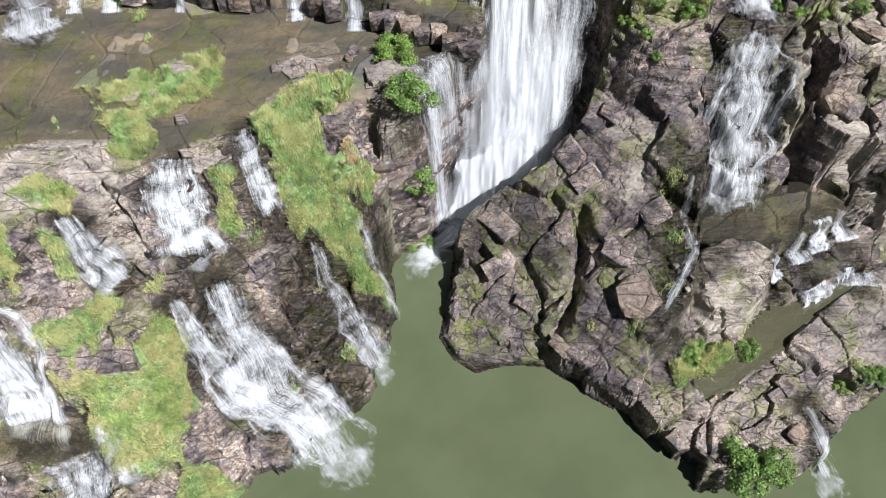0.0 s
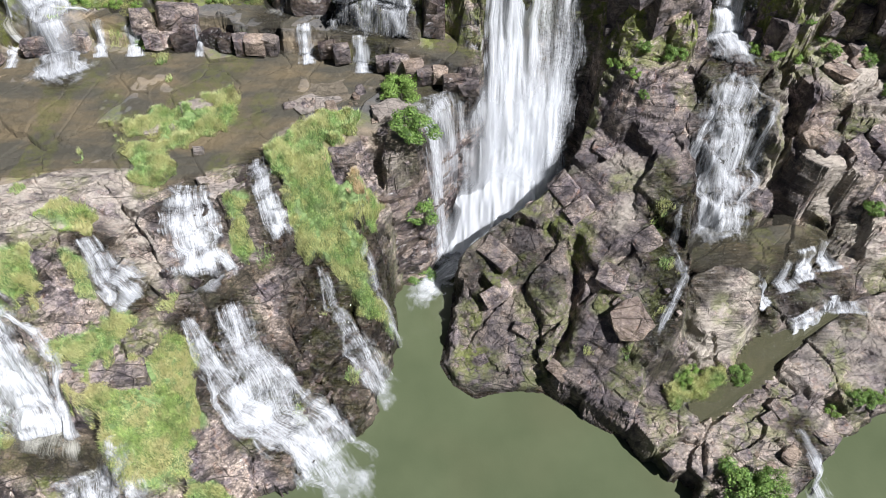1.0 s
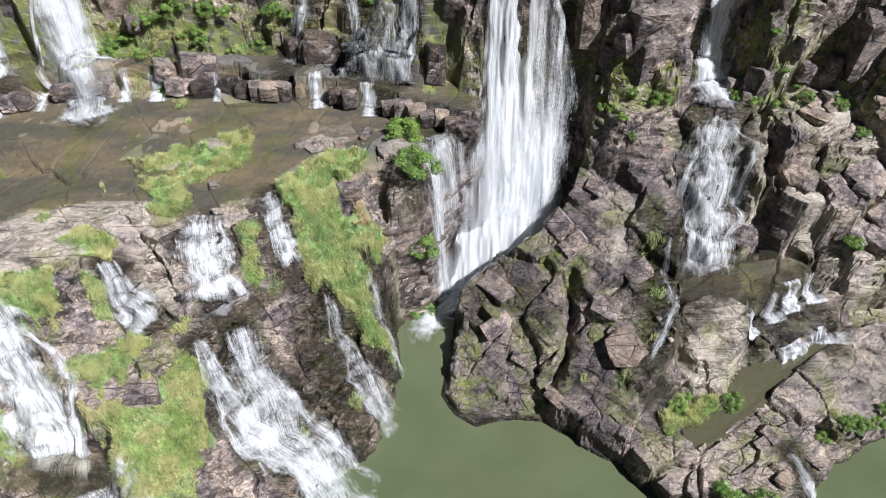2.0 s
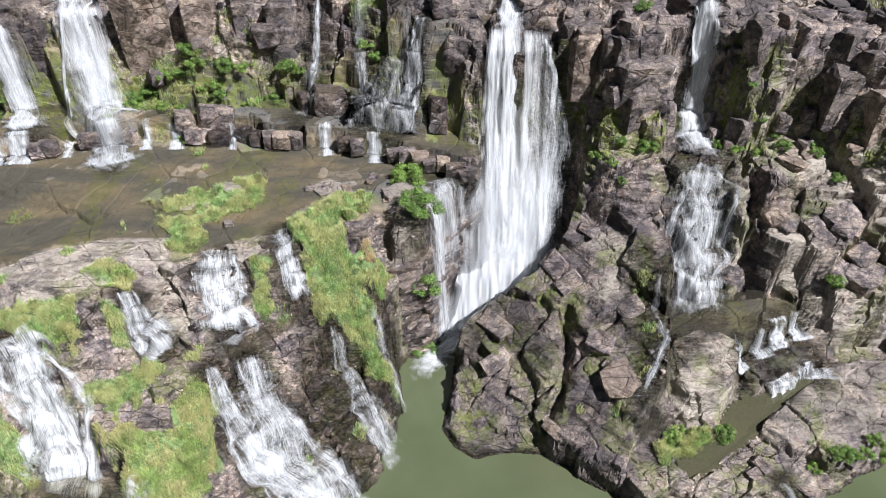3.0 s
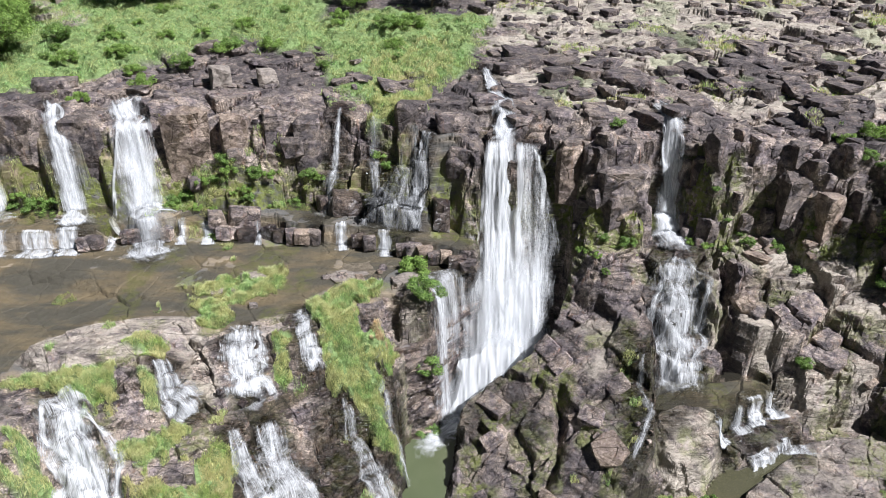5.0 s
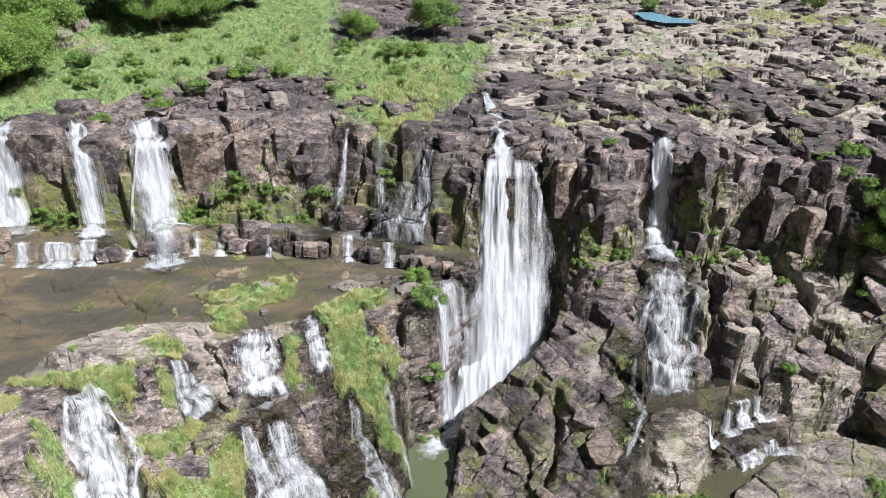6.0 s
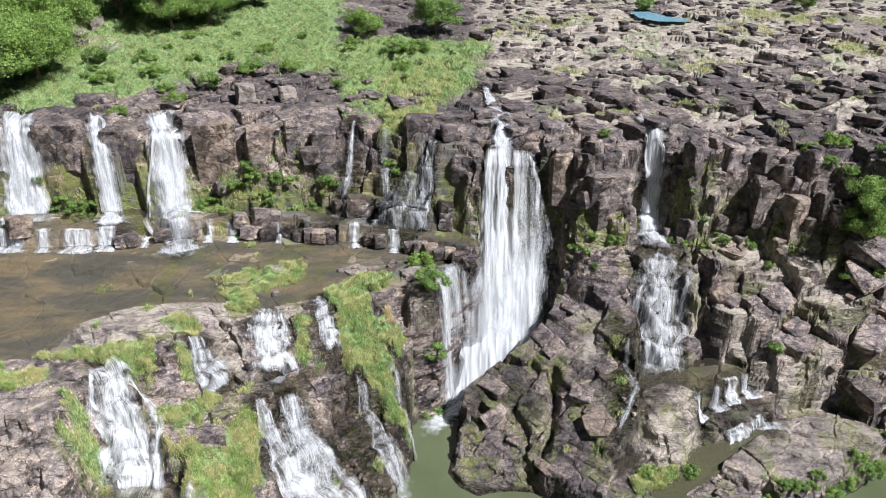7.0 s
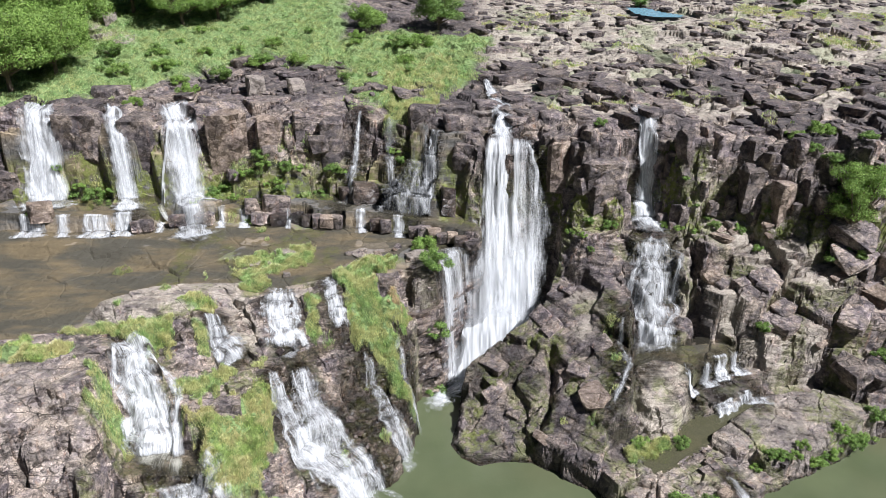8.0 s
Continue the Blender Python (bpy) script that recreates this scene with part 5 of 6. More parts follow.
# the big named blocks of the cliff's brink
for x, y, z, size, yaw, m in [(25, 64.8, 32.6, (7.6, 4.2, 9.2), 6, ROCK_DARK), (17.2, 67.2, 33.6, (3.4, 3.4, 9.6), 14, ROCK_TAN), (2.2, 69, 34.8, (5.4, 4.4, 5.6), -8, ROCK_DARK), (0.4, 72.4, 39.6, (5.4, 3.0, 3.0), 12, ROCK_DARK), (-6, 74.6, 39.9, (5.0, 4.0, 5.0), 5, ROCK_DARK),
                              (12.6, 74.8, 39.6, (4.6, 3.4, 3.4), 20, ROCK_DARK), (16.8, 74.2, 39.9, (4.0, 3.0, 3.0), 35, ROCK_DARK), (22.5, 72.4, 39.8, (5.4, 3.6, 3.2), -10, ROCK_DARK), (44.6, 66.4, 36.6, (3.4, 3.0, 8.4), 18, ROCK), (49.4, 63.4, 31.4, (4.0, 3.4, 9.0), 10, ROCK_DARK), (53.8, 60.8, 30.0, (3.4, 3.0, 9.0), 25, ROCK_TAN),
                              (-56, 73.6, 36.6, (6.4, 5.0, 11.0), 4, ROCK_DARK), (-65.6, 73.0, 36.2, (8.4, 5.0, 10.4), -6, ROCK_DARK), (-40.6, 74.4, 36.0, (7.4, 5.0, 9.4), 8, ROCK_TAN), (-33.4, 74.6, 36.4, (4.4, 4.0, 9.0), 20, ROCK_TAN), (-22.4, 75.4, 37.0, (4.4, 4.0, 8.0), 12, ROCK_DARK), (-27.6, 75.6, 37.4, (4.0, 4.0, 7.4), 30, ROCK),
                              (-15.6, 69.6, 27.2, (5.2, 3.4, 4.6), 6, ROCK_WET), (-19.4, 70.6, 26.4, (2.6, 2.4, 3.0), 20, ROCK_WET), (-9.4, 68.6, 26.6, (2.4, 2.2, 3.2), 10, ROCK_WET), (-1.2, 65.4, 27.6, (2.6, 2.4, 5.0), 0, ROCK_WET), (-22.8, 45.2, 20.4, (5.4, 3.6, 3.0), 24, ROCK_PALE), (-31.4, 26.8, 13.6, (5.4, 2.8, 3.4), 14, ROCK), (-14, 58.6, 21.6, (7.6, 5.0, 1.2), 28, ROCK_PALE), (-6, 55.6, 21.8, (4.4, 3.0, 2.0), 30, ROCK_PALE),
                              (-11, 49.6, 20.9, (3.0, 1.6, 1.8), 8, ROCK), (-31.4, 53, 21.5, (3.4, 1.8, 0.9), 20, ROCK_PALE), (-28, 56.6, 22.0, (3.6, 1.6, 0.8), 25, ROCK_PALE), (-26.4, 49.8, 21.4, (1.3, 1.1, 1.0), 10, ROCK_PALE), (-70.8, 63.4, 25.6, (4.0, 3.0, 3.4), 30, ROCK_TAN), (-31.4, 67.6, 25.6, (5.0, 2.6, 3.4), 4, ROCK), (-35.6, 67.4, 25.4, (2.8, 2.4, 3.0), 14, ROCK)]:
    if x < -20 and y > 73:
        z, size = z - 3.2, (size[0], size[1], size[2] + 6.4)
    bedded("block", m, pose(x, y, z, 0, 0, yaw) @ Matrix.Diagonal((*size, 1)), ground)
for x, y, size in [(-37.2, 84, (3.4, 3.0, 4.4)), (-29.8, 85, (3.4, 2.8, 3.6)), (-64, 83.6, (7.0, 3.4, 2.2))]:
    bedded("block", ROCK_PALE if size[2] > 3 else ROCK_DARK, stand(x, y, size, 20, (0, 0), 0.25), ground)
bedded("block", ROCK_PALE, pose(-77.3, 118.4, 48.4, 0, 0, 24) @ Matrix.Diagonal((3.0, 2.4, 3.4, 1)), ground)

# the low weir of squared blocks along the bench under the falls
weir = spaced([(-74, 62.3), (-62, 62.3), (-54, 63.3), (-47, 65.8), (-34, 66.4), (-27, 66.2), (-16, 65), (-8, 63), (-2, 60.8), (2.8, 58.8)], 46)
for x, y in weir:
    if chance.random() < 0.08 or not clear_of_water(x, y, 1.2) or any(abs(x - a) < 0.5 * w + 0.7 for a, b, w in SPILLS):
        continue
    size = (chance.uniform(1.6, 3.0), chance.uniform(1.3, 2.0), chance.uniform(2.0, 2.7))
    ob = new("weir_block", chance.choice(SQUARED))
    ob.matrix_world = pose(x, y - chance.uniform(-0.2, 0.5), 23.2 + 0.1 * (y - 60) + chance.uniform(-0.3, 0.2), chance.gauss(0, 3), chance.gauss(0, 3), chance.gauss(4, 9)) @ Matrix.Diagonal((*size, 1))
    ob.parent = ground


def bedded_wall(path, low, high, step, name, material, label):
    """A rock wall of thin level beds, each broken into slabs that stand out more or less."""
    q = spaced(path, 60)
    run = np.concatenate([[0], np.cumsum(np.hypot(*np.diff(q, axis=0).T))])
    poses, z = [], low
    while z < high:
        thick = chance.uniform(0.6, 1.3)
        d = chance.uniform(0, 1)
        while d < run[-1]:
            w = chance.uniform(2.4, 5.0)
            i = min(58, int(np.searchsorted(run, min(d + w / 2, run[-1]))))
            a, b = q[i], q[i + 1]
            out = Vector((b[1] - a[1], a[0] - b[0], 0)).normalized()
            lean = (high - z) * step + chance.uniform(-0.35, 0.35)
            yaw = math.degrees(math.atan2(b[1] - a[1], b[0] - a[0]))
            poses.append(pose(a[0] + out.x * lean, a[1] + out.y * lean, z + thick / 2, chance.gauss(0, 2), chance.gauss(0, 2), yaw + chance.gauss(0, 6)) @ Matrix.Diagonal((w * 1.3, 3.0, thick * 1.5, 1)))
            d += w
        z += thick
    return joined(name, poses, material, label, "rock")


def scatter(count, outline, small, large, tall, kinds, name, label, gap=0.9, sink=0.35, spread=10, parts=0, strike=24, along_slope=0.0):
    """Blocks bedded over a piece of land; the first few as parts of the ground, the rest joined."""
    xs, ys = [a for a, b in outline], [b for a, b in outline]
    poses = []
    for _ in range(count * 3):
        x, y = chance.uniform(min(xs), max(xs)), chance.uniform(min(ys), max(ys))
        if len(poses) >= count:
            break
        if away(np.array([x]), np.array([y]), outline)[0] < 0.3 or not clear_of_water(x, y, gap):
            continue
        if y < 60 and any(away(np.array([x]), np.array([y]), o)[0] > -0.2 for o in (EAST_SLAB, CHANNEL, TAN_BOULDER, CASCADE_POOL, CASCADE_STEP)):
            continue
        if y < 66 and any(away(np.array([x]), np.array([y]), o)[0] > -0.3 for o in TURF.values()):
            continue
        w = small + (large - small) * chance.random() ** 2
        size = (w * chance.uniform(0.8, 1.4), w * chance.uniform(0.6, 1.0), w * tall * chance.uniform(0.6, 1.2))
        poses.append(stand(x, y, size, chance.gauss(strike, 14) + chance.choice((0, 0, 90)), (chance.gauss(0, spread), chance.gauss(0, spread)), sink, along_slope))
    for m in poses[:parts]:
        bedded(name, chance.choice(kinds), m, ground)
    if len(poses) > parts:
        joined(name + "s", poses[parts:], BLOCKS if kinds[0] is not ROCK_DARK else RUBBLE, label, "rock")


bedded_wall([(-8, 49.6), (-5.2, 49.8), (-3.6, 51), (-2.2, 54), (0.6, 58.2), (3.4, 61.4)], -0.5, 15.0, 0.06, "wall_beds", WALL_BEDS, "dark wet beds of the chasm wall")
scatter(20, [(16, 66), (10.5, 60), (5, 53), (2, 47), (1, 36), (4, 32.4), (11, 33), (19, 28), (25, 34), (27, 44), (29, 56), (28, 64)], 1.6, 5.6, 0.45, (ROCK, ROCK, ROCK_TAN), "spur_block", "tilted slabs and blocks of a rock spur", parts=95, sink=0.55, spread=6, strike=38, along_slope=0.75)
scatter(34, [(40, 66), (41, 53), (46, 48.5), (55, 47), (60, 40), (70, 44), (80, 54), (60, 60), (50, 63)], 1.6, 6.4, 0.6, (ROCK, ROCK_TAN, ROCK_TAN, ROCK), "bluff_block", "angular blocks of a rock bluff", parts=95, sink=0.5, spread=6, strike=38, along_slope=0.4)
scatter(70, [(21, 26), (25, 19.4), (37, 20.4), (42, 24), (50, 31), (57, 34), (58, 40), (50, 42), (40, 36), (33, 30), (24, 28)], 0.5, 2.2, 0.55, (ROCK, ROCK, ROCK_TAN), "shore_block", "flat blocks of a low rock shore", parts=30, sink=0.6, spread=4, strike=38)
scatter(60, [(24, 34), (30, 30), (40, 36), (48, 43), (30, 44), (27, 44), (22, 36)], 0.3, 1.2, 0.7, (ROCK, ROCK_TAN), "boulder", "small boulders in a channel", sink=0.35, parts=60)
scatter(70, [(-31, 42), (-20, 47), (-12, 46), (-8, 38), (-9, 28), (-14, 22), (-24, 30), (-32, 34)], 0.4, 1.4, 0.6, (ROCK_WET,), "boulder", "rock steps of a layered bank", sink=0.66, parts=70, strike=38, along_slope=0.6)
scatter(22, [(-13, 60), (-4, 60), (-2.5, 50), (-6, 49.5), (-12, 52), (-20, 58)], 0.6, 2.2, 0.5, (ROCK, ROCK_TAN), "boulder", "pale boulders on the shelf's edge", sink=0.5, strike=15, parts=22)
scatter(400, [(8, 73), (12, 70), (30, 70), (60, 64), (110, 64), (110, 100), (8, 100), (6, 92), (1, 84)], 1.0, 5.4, 0.42, (ROCK_DARK,), "plateau_rock", "dark angular rocks strewn over a pale plateau", sink=0.40, spread=5, parts=300)
scatter(900, [(10, 97), (110, 97), (150, 165), (30, 165), (-20, 150), (-2, 118), (10, 112)], 0.6, 3.2, 0.42, (ROCK_DARK,), "plateau_rock", "low dark rocks on a pale plateau far behind the falls", sink=0.38, spread=4)
scatter(46, [(-52, 80), (-44, 77), (-20, 78), (-8, 79), (-4, 88), (-24, 100), (-40, 100), (-54, 92)], 1.4, 5.0, 0.4, (ROCK_DARK,), "brink_rock", "dark rocks in the grass above the cliff", sink=0.35, parts=110)


# ---------------------------------------------------------------- plants
STRAW_PATCH = [(-12.6, 48), (-9.6, 48.6), (-8.2, 46.6), (-9.2, 44.6), (-11.6, 45.4)]


def turf(outline, per_metre, tall, wide, material, label, seed, wild=1.0, name="grass"):
    """Grass: many bent blades over an outline, each blade its own strip."""
    rng = np.random.default_rng(seed)
    xs, ys = [a for a, b in outline], [b for a, b in outline]
    n = int((max(xs) - min(xs)) * (max(ys) - min(ys)) * per_metre)
    x, y = rng.uniform(min(xs), max(xs), n), rng.uniform(min(ys), max(ys), n)
    lumps = swell(x, y, 0.9, seed) * 0.6 + swell(x, y, 2.6, seed + 1) * 0.4
    ok = (away(x, y, outline) + ragged(x, y) * wild > 0.15) & (lumps > 0.3)
    if material is not STRAW:
        ok &= away(x, y, STRAW_PATCH) + ragged(x, y) * 0.5 < 0
    x, y, lumps = x[ok], y[ok], lumps[ok]
    n = len(x)
    z = at(x, y) - 0.05
    h = tall * (0.25 + 1.9 * lumps ** 1.6) * rng.uniform(0.6, 1.25, n)
    turn = rng.uniform(0, 2 * np.pi, n)
    lean = rng.uniform(0.1, 0.75, n) * h
    w = wide * rng.uniform(0.6, 1.3, n)
    cx_, sy_ = np.cos(turn), np.sin(turn)
    base = np.stack([x, y, z], -1)
    side = np.stack([-sy_ * w / 2, cx_ * w / 2, 0 * w], -1)
    fwd = np.stack([cx_, sy_, 0 * w], -1)
    up = np.array([0, 0, 1.0])
    mid = base + fwd * (lean * 0.35)[:, None] + up * (h * 0.62)[:, None]
    tip = base + fwd * lean[:, None] + up * h[:, None]
    co = np.stack([base - side, base + side, mid + side * 0.8, mid - side * 0.8, tip], 1).reshape(-1, 3)
    k = np.arange(n) * 5
    quads, tris = np.stack([k, k + 1, k + 2, k + 3], -1), np.stack([k + 3, k + 2, k + 4], -1)
    me = bpy.data.meshes.new(name)
    me.vertices.add(len(co))
    me.vertices.foreach_set("co", co.ravel())
    loops = np.concatenate([quads, tris], 1)
    me.loops.add(loops.size)
    me.loops.foreach_set("vertex_index", loops.ravel())
    me.polygons.add(2 * n)
    me.polygons.foreach_set("loop_start", np.stack([np.arange(n) * 7, np.arange(n) * 7 + 4], -1).ravel())
    me.materials.append(material)
    me.update(calc_edges=True)
    return tagged(new(name, me), label, "grass", kind="stuff")


for i, (key, outline) in enumerate(TURF.items()):
    dry = key in ("slab_edge", "slope", "bluff", "brow")
    turf(outline, 300, 0.52, 0.055, GRASS_DRY if dry else GRASS, "tall yellowing grass on a rock ledge" if dry else "tall fresh green grass on a rock ledge", 200 + i)
turf([(-96, 74), (-100, 120), (-70, 150), (-34, 150), (-26, 112), (-13, 116), (9, 114), (4.4, 93), (-1, 85.5), (-7, 88), (-11.6, 78), (-17.6, 78.4), (-23.4, 96), (-38, 100), (-48, 95), (-60, 86), (-68, 80.5), (-76, 75)], 42, 0.36, 0.09, MEADOW_GRASS, "green meadow above the cliff", 300, 2.5)
turf(STRAW_PATCH, 300, 0.8, 0.06, STRAW, "dead straw-coloured grass tuft on the bank", 303)
turf([(-47, 69.8), (-34, 70.8), (-21, 71.8), (-21, 74), (-34, 73), (-47, 71.6)], 90, 0.7, 0.06, GRASS, "bright herbs and moss at the foot of the cliff", 304, 2.5)
turf([(-70, 69.2), (-54, 69), (-54, 70.8), (-70, 71)], 90, 0.6, 0.06, GRASS_DRY, "yellow-green herbs at the foot of the cliff", 305, 2.5)
turf(HERBS, 110, 0.6, 0.07, GRASS, "fresh green herbs hanging over the cliff", 301)
turf([(-14, 79), (-4, 86), (2, 92), (-2, 104), (-14, 100)], 50, 0.45, 0.08, GRASS_DRY, "yellow grass between the brink rocks", 302)
for i, (x, y, r) in enumerate([(20, 80, 3), (28, 82, 4), (36, 79, 3), (44, 84, 5), (58, 82, 6), (70, 88, 7), (86, 110, 8), (64, 120, 7), (38, 108, 5), (24, 100, 4), (14, 98, 4), (50, 100, 6), (78, 132, 10), (34, 132, 6), (54, 70, 3), (60, 68, 2.4), (12, 120, 6), (24, 128, 6), (100, 126, 9)]):
    ring = [(x + r * math.cos(a) * chance.uniform(0.6, 1.5), y + r * 0.6 * math.sin(a) * chance.uniform(0.6, 1.3)) for a in np.linspace(0, 2 * math.pi, 9)[:-1]]
    turf(ring, 26, 0.45, 0.11, GRASS if i in (14, 15) else GRASS_DRY, "yellow-green grass among plateau rocks", 320 + i, 2)
for i, (x, y, r) in enumerate([(-53.2, 52.1, 1.6), (-31.6, 60.8, 0.8), (-38.6, 49.2, 1.0), (-43, 43, 1.2), (-48, 38, 1.0), (-28, 33.6, 1.2), (-13.4, 36.6, 1.0), (-18.4, 39.4, 1.1), (-10, 31, 1.0), (-15, 27, 0.9), (-34, 64.4, 1.0), (-39, 66.2, 1.0), (38, 66.4, 1.3), (23.6, 36, 1.0), (24.6, 41, 1.2), (24.4, 46.6, 1.2), (43.4, 29.6, 1.2), (47, 29.4, 1.2), (55, 33, 1.3), (54, 51, 1.2), (20, 33, 0.7), (16, 34, 0.6), (-9.4, 46.4, 1.2), (-45.6, 66.6, 1.2)]):
    ring = [(x + r * math.cos(a) * chance.uniform(0.7, 1.3), y + r * math.sin(a) * chance.uniform(0.7, 1.3)) for a in np.linspace(0, 2 * math.pi, 8)[:-1]]
    turf(ring, 140, 0.5, 0.055, GRASS, "tuft of green grass in a rock crack", 360 + i)


def leaves(name, clumps, count, size, material, seed):
    """A crown of small leaves gathered in clumps (centre, radius), leaving gaps between them."""
    rng = np.random.default_rng(seed)
    total = sum(r ** 2 for _, r in clumps)
    co = []
    for centre, r in clumps:
        n = max(6, int(count * r ** 2 / total))
        v = rng.normal(size=(n, 3))
        v /= np.linalg.norm(v, axis=1)[:, None]
        p = np.array(centre) + v * r * rng.uniform(0.55, 1.08, n)[:, None] * np.array((1, 1, 0.75))
        face = v + rng.normal(scale=0.55, size=(n, 3)) + np.array((0, 0, 0.35))
        face /= np.linalg.norm(face, axis=1)[:, None]
        a = np.cross(face, rng.normal(size=(n, 3)))
        a /= np.linalg.norm(a, axis=1)[:, None]
        b = np.cross(face, a)
        s = size * rng.uniform(0.6, 1.3, n)[:, None]
        co.append(np.stack([p - a * s, p - b * s * 0.45, p + a * s, p + b * s * 0.45], 1))
    co = np.concatenate(co).reshape(-1, 3)
    f = np.arange(len(co)).reshape(-1, 4)
    return slab_of(name, co.tolist(), f.tolist(), material)


def limb(bm, a, b, ra, rb):
    a, b = Vector(a), Vector(b)
    turn = (b - a).to_track_quat("Z", "Y").to_matrix().to_4x4()
    m = Matrix.Translation((a + b) / 2) @ turn
    bmesh.ops.create_cone(bm, cap_ends=True, segments=7, radius1=ra, radius2=rb, depth=(b - a).length, matrix=m)


def plant(name, label, category, spread, tall, trunk, clumps, count, size, material, seed):
    """A shrub or tree: a base, a trunk with limbs, and a crown of leaves."""
    rng = random.Random(seed)
    base = tagged(new(name), label, category)
    balls, boughs = [], []
    bm = bmesh.new()
    limb(bm, (0, 0, -0.3), (0, 0, trunk), 0.035 * tall, 0.022 * tall)
    for _ in range(clumps):
        a, k = rng.uniform(0, 2 * math.pi), rng.random() ** 0.6
        z = trunk * 0.8 + (tall - trunk * 0.8) * rng.uniform(0.15, 0.88)
        reach = spread * k * math.sqrt(max(0.15, 1 - ((z - tall * 0.55) / (tall * 0.62)) ** 2))
        c = (reach * math.cos(a), reach * math.sin(a), z)
        balls.append((c, rng.uniform(0.20, 0.36) * spread))
        if clumps > 30 and len(boughs) < 8:
            boughs.append(c)
        else:
            limb(bm, (0, 0, trunk * rng.uniform(0.6, 1.0)), c, 0.014 * tall, 0.005 * tall)
    me = bpy.data.meshes.new("trunk")
    bm.to_mesh(me)
    bm.free()
    me.materials.append(BARK)
    stem = new("trunk", me)
    stem.parent = base
    for c in boughs:
        bm = bmesh.new()
        limb(bm, (0, 0, trunk * rng.uniform(0.5, 0.95)), c, 0.016 * tall, 0.005 * tall)
        me = bpy.data.meshes.new("limb")
        bm.to_mesh(me)
        bm.free()
        me.materials.append(BARK)
        new("limb", me).parent = stem
    crown = new("crown", leaves("crown", balls, count, size, material, seed))
    crown.parent = base
    return base


def standing(base, x, y, scale, yaw, drop=0.1):
    base.matrix_world = pose(x, y, float(at(x, y)) - drop, 0, 0, yaw) @ Matrix.Scale(scale, 4)
    return base


def herbs(outline, per_metre, small, large, label, seed):
    """Low leafy herbs: many little clumps of leaves over an outline."""
    rng = random.Random(seed)
    xs, ys = [a for a, b in outline], [b for a, b in outline]
    clumps = []
    for _ in range(int((max(xs) - min(xs)) * (max(ys) - min(ys)) * per_metre)):
        x, y = rng.uniform(min(xs), max(xs)), rng.uniform(min(ys), max(ys))
        ax, ay = np.array([x]), np.array([y])
        if away(ax, ay, outline)[0] + ragged(ax, ay)[0] * 0.7 > 0.2 and swell(ax, ay, 2.2, 90)[0] > 0.42 and away(ax, ay, STRAW_PATCH)[0] < 0:
            r = rng.uniform(small, large)
            clumps.append(((x, y, float(at(x, y)) + r * 0.45), r))
    if clumps:
        tagged(new("herbs", leaves("herbs", clumps, 130 * len(clumps), 0.065, HERB, seed)), label, "herb", kind="stuff")


for i, (key, outline) in enumerate(TURF.items()):
    herbs(outline, 2.4, 0.25, 0.7, "leafy yellow-green herbs among the grass of a ledge", 500 + i)
herbs([(-46, 68.6), (-34, 69.8), (-21, 70.8), (-21, 73.2), (-34, 72.6), (-46, 71.2)], 5.0, 0.25, 0.65, "leafy green herbs at the foot of the cliff", 530)
herbs([(-70, 68.4), (-62, 68), (-54, 68.4), (-54, 70), (-62, 69.8), (-70, 70)], 3.0, 0.25, 0.55, "leafy yellow-green herbs between two waterfalls", 533)
herbs([(19, 60.6), (28, 60.4), (28, 62), (20, 62)], 3.0, 0.2, 0.45, "dry leafy herbs under a cliff block", 534)
herbs(HERBS, 1.8, 0.3, 0.8, "leafy green herbs hanging over the cliff", 531)
herbs([(-80, 82), (-84, 112), (-40, 118), (-16, 114), (8, 112), (3, 92), (-12, 82), (-24, 98), (-48, 97), (-62, 86)], 0.22, 0.5, 1.5, "leafy herb clumps in the meadow above the cliff", 532)

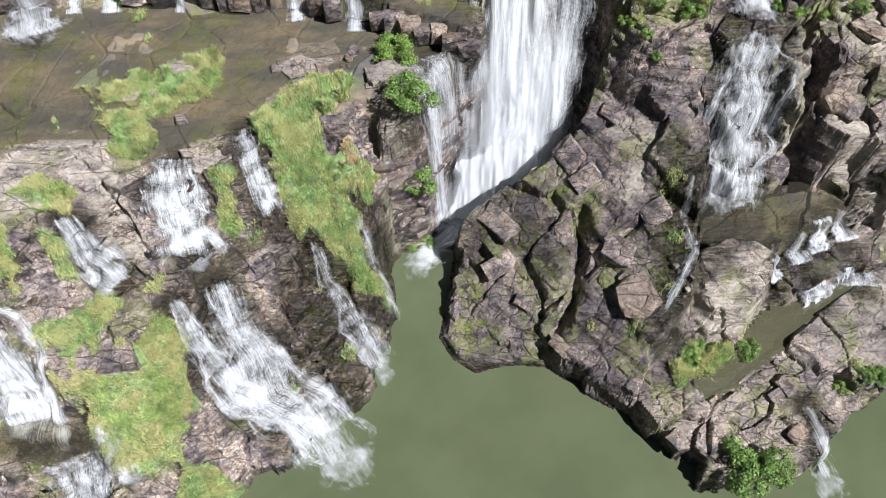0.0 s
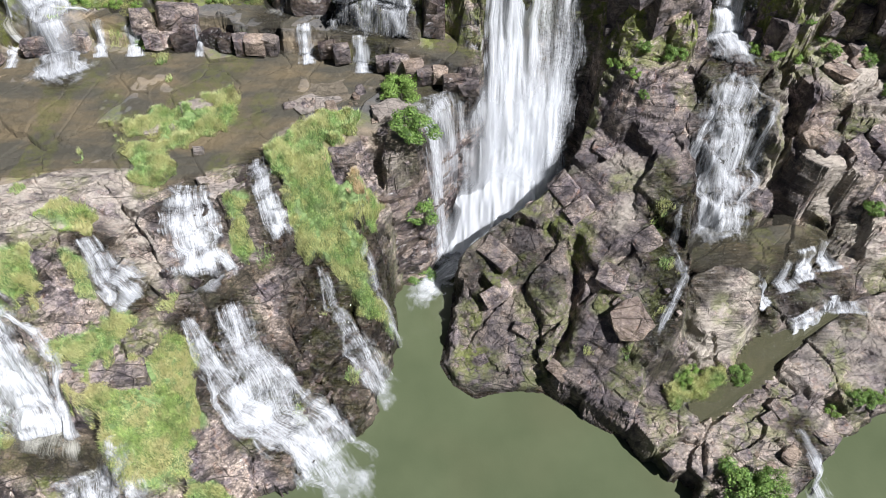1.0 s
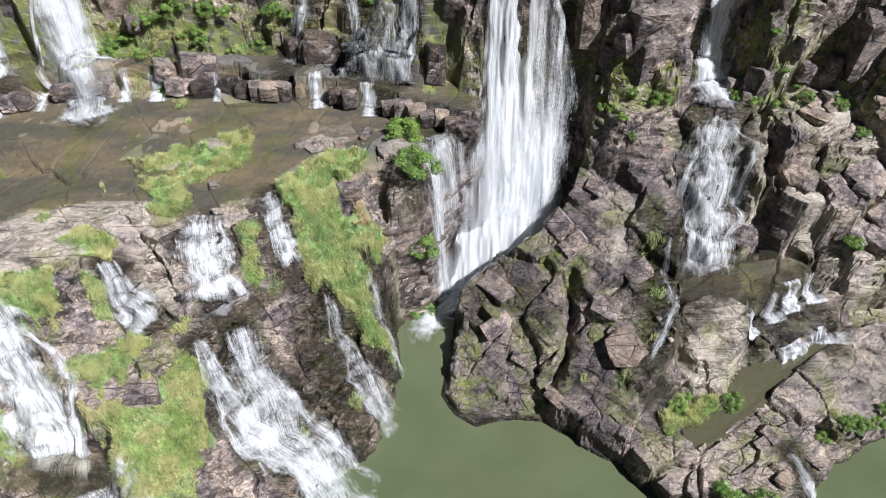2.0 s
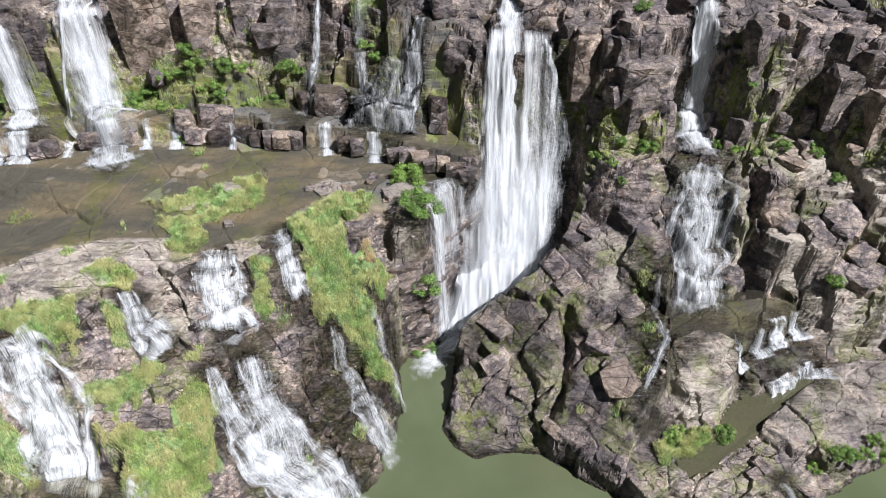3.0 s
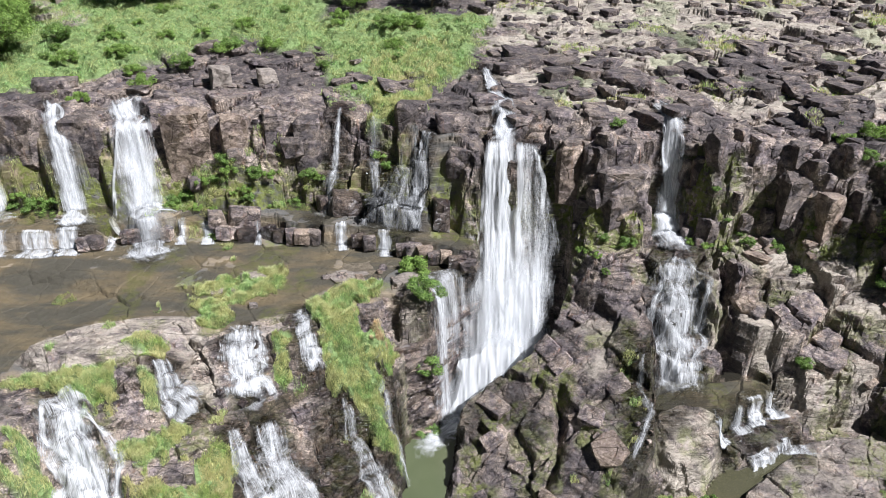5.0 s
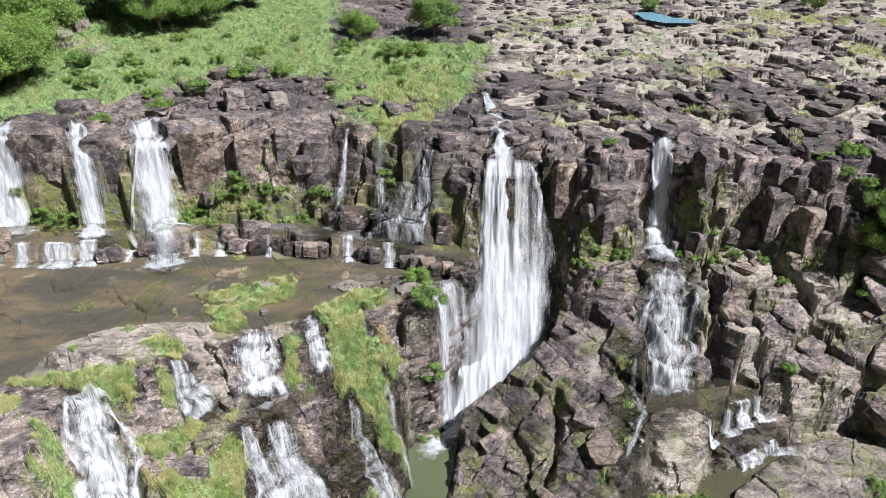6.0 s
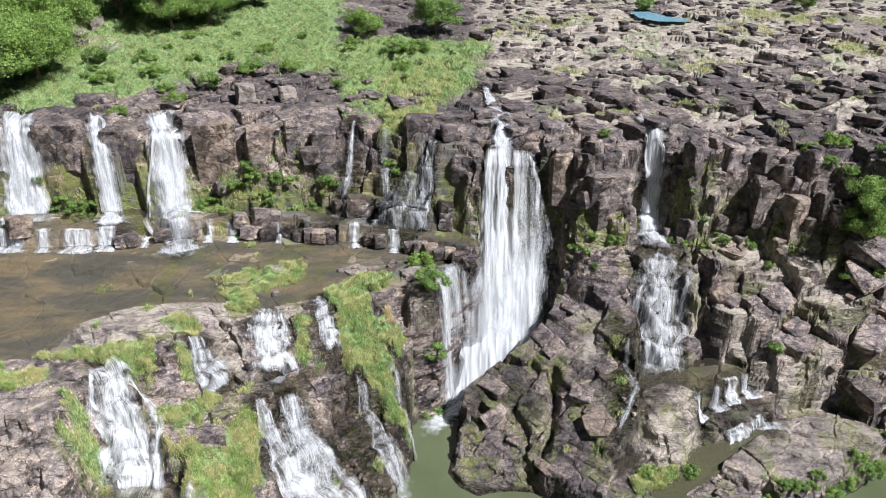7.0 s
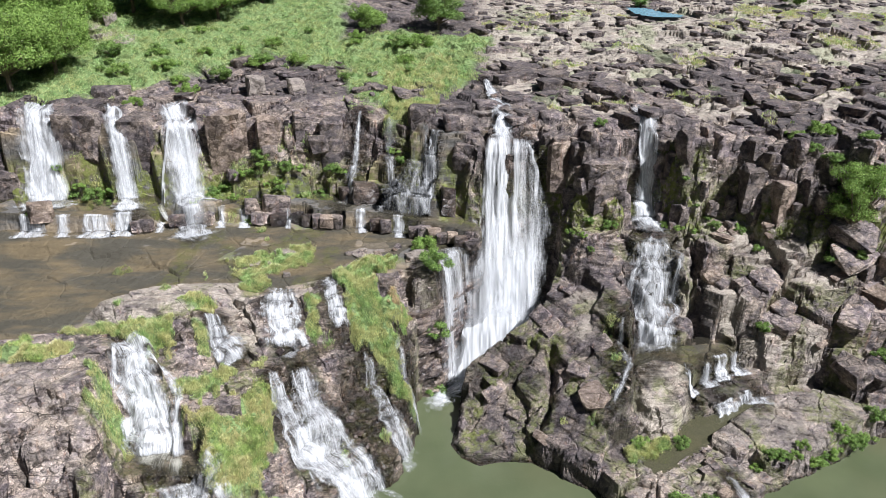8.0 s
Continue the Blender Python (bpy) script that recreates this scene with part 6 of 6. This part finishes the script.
SHRUBS = [plant("shrub", "leafy dark green shrub rooted in the rock", "shrub", 1.0, 1.5, 0.35, 22, 4200, 0.060, LEAF, 1), plant("shrub", "leafy light green shrub rooted in the rock", "shrub", 1.0, 1.2, 0.25, 20, 3800, 0.060, LEAF_LIGHT, 2)]
SPOTS = [(-3.4, 51.4, 2.6, 0), (-3.2, 50, 2.5, 0), (-3.5, 48.8, 2.2, 0), (-4.5, 58.8, 2.3, 1), (-6.2, 58, 1.2, 1), (33.2, 32.6, 1.5, 0), (30.8, 19.6, 2.9, 0), (33, 19.8, 2.0, 0), (21.1, 58.8, 0.8, 1), (22.4, 57.4, 0.7, 0), (49.4, 48.1, 1.3, 0), (50.2, 57.7, 1.0, 0), (24.6, 70.6, 1.4, 0), (-34.8, 72.6, 1.6, 0), (-64.5, 69.6, 2.0, 0), (-62, 69.4, 1.4, 1), (-66.4, 69.8, 1.2, 1),
         (-72.4, 63.6, 1.0, 1), (43, 28.8, 1.0, 1), (44.8, 29.2, 1.0, 0), (68.4, 46.2, 1.6, 0), (62.4, 55.8, 2.4, 0), (65.6, 55.4, 2.2, 1), (52.6, 31, 1.3, 1), (50, 30.6, 1.0, 1), (57, 34, 1.2, 1), (-11, 72, 1.2, 1), (-9.6, 71, 1.0, 0), (-1, 66.6, 1.1, 0), (-1.6, 65.8, 1.2, 1), (-36, 66.4, 1.0, 1), (-43, 71, 1.5, 0), (-41, 71.6, 1.4, 0), (-38.6, 71.4, 1.3, 1),
         (-36.6, 71.8, 1.2, 0), (-34, 71.6, 1.3, 1), (-30, 71.8, 1.6, 0), (-27.6, 72, 1.2, 1), (-24.6, 72.4, 1.3, 0), (-22, 73, 1.5, 0), (-20.4, 72.4, 1.0, 1), (-31.8, 70.8, 1.0, 1), (-39.6, 70, 1.0, 1), (22.6, 61.8, 1.0, 0), (26, 61.4, 1.3, 0), (19.6, 61.4, 0.9, 1), (41, 62.6, 1.0, 1), (44, 62, 1.1, 0), (48, 61, 1.0, 0), (37.8, 62.4, 1.2, 1),
         (61, 61.6, 1.6, 0), (57.6, 62.4, 1.4, 0), (60, 66, 2.0, 1), (56, 66, 1.6, 1), (66, 62, 1.6, 0), (28.4, 33, 0.8, 1), (26.6, 31.6, 0.9, 1), (-58, 78, 1.6, 1), (-50, 84, 2.0, 1), (-45, 90, 2.2, 0), (-40, 96, 2.2, 1), (-32, 98, 2.0, 1), (-66, 92, 2.0, 1), (-70, 100, 2.6, 0), (-12, 106, 2.6, 0), (-8, 108, 3.0, 1), (47, 141, 2.4, 0), (86, 141, 3.0, 0),
         (54, 31.8, 1.6, 0), (55.8, 32.6, 1.4, 1), (58.6, 34.2, 1.5, 0), (60.4, 35.2, 1.7, 0), (62.4, 36.4, 1.8, 1), (64.4, 37.6, 1.7, 0), (48.4, 29.8, 1.2, 1), (46.4, 29, 1.1, 0)]
for x, y in spaced([(-47, 69.4), (-40, 70.6), (-30, 70.8), (-21, 71.6)], 9):
    SPOTS.append((x + chance.uniform(-0.6, 0.6), y + chance.uniform(-1.0, 0.7), chance.uniform(0.6, 1.4), chance.choice((0, 1, 1))))
for x, y in spaced([(-70, 69.2), (-62, 68.8), (-56, 69.2)], 7):
    SPOTS.append((x, y + chance.uniform(0, 1.2), chance.uniform(0.7, 1.3), chance.choice((0, 1))))
for x, y in spaced([(36, 62.4), (46, 62.2), (52, 60)], 8):
    SPOTS.append((x, y + chance.uniform(0.4, 2.0), chance.uniform(0.5, 1.0), chance.choice((0, 1))))
for _ in range(26):
    SPOTS.append((chance.uniform(-70, -6), chance.uniform(84, 116), chance.uniform(0.8, 2.0), chance.choice((0, 1, 1))))
for i, (x, y, s, kind) in enumerate(SPOTS):
    if i >= 64 and not clear_of_water(x, y, 2.2):
        continue
    base = SHRUBS[kind]
    ob = copy_thing(base, pose(x, y, float(at(x, y)) - 0.15, 0, 0, chance.uniform(0, 360)) @ Matrix.Diagonal((s, s, s * chance.uniform(0.75, 1.05), 1)))
    tagged(ob, group="shrubs in the rocks")
for base in SHRUBS:
    for o in list(base.children_recursive):
        bpy.data.objects.remove(o)
    bpy.data.objects.remove(base)

tree = plant("tree", "big leafy green tree above the falls", "tree", 7.0, 14.0, 4.0, 80, 36000, 0.20, LEAF_LIGHT, 11)
standing(tree, -83, 84, 1.15, 20)
for x, y, s in [(-78, 92, 0.8), (-92, 92, 1.2), (-86, 101, 1.1), (-96, 104, 1.2), (-82, 106, 1.05), (-104, 92, 1.2), (-61, 118, 0.8), (-54, 122, 0.75), (-66, 128, 0.95), (-54, 134, 1.0), (-88, 122, 1.2), (-74, 124, 0.9), (-48, 140, 0.8), (-72, 140, 1.2), (-102, 120, 1.3)]:
    copy_thing(tree, pose(x, y, float(at(x, y)) - 0.2, 0, 0, chance.uniform(0, 360)) @ Matrix.Scale(s, 4))
round_tree = plant("tree", "rounded dark green tree beside the plateau rocks", "tree", 4.2, 7.6, 1.8, 50, 16000, 0.16, LEAF, 12)
standing(round_tree, -3.6, 118, 1.15, 0)
bushy = plant("tree", "low rounded light green tree in the meadow", "tree", 4.0, 5.4, 1.0, 44, 14000, 0.15, LEAF_LIGHT, 13)
standing(bushy, -19.6, 117, 1.0, 0)
cliff_tree = plant("tree", "slender green tree at the foot of the cliff", "tree", 4.4, 13.5, 3.4, 70, 24000, 0.15, LEAF_LIGHT, 14)
standing(cliff_tree, 63.9, 56.7, 1.0, 0)
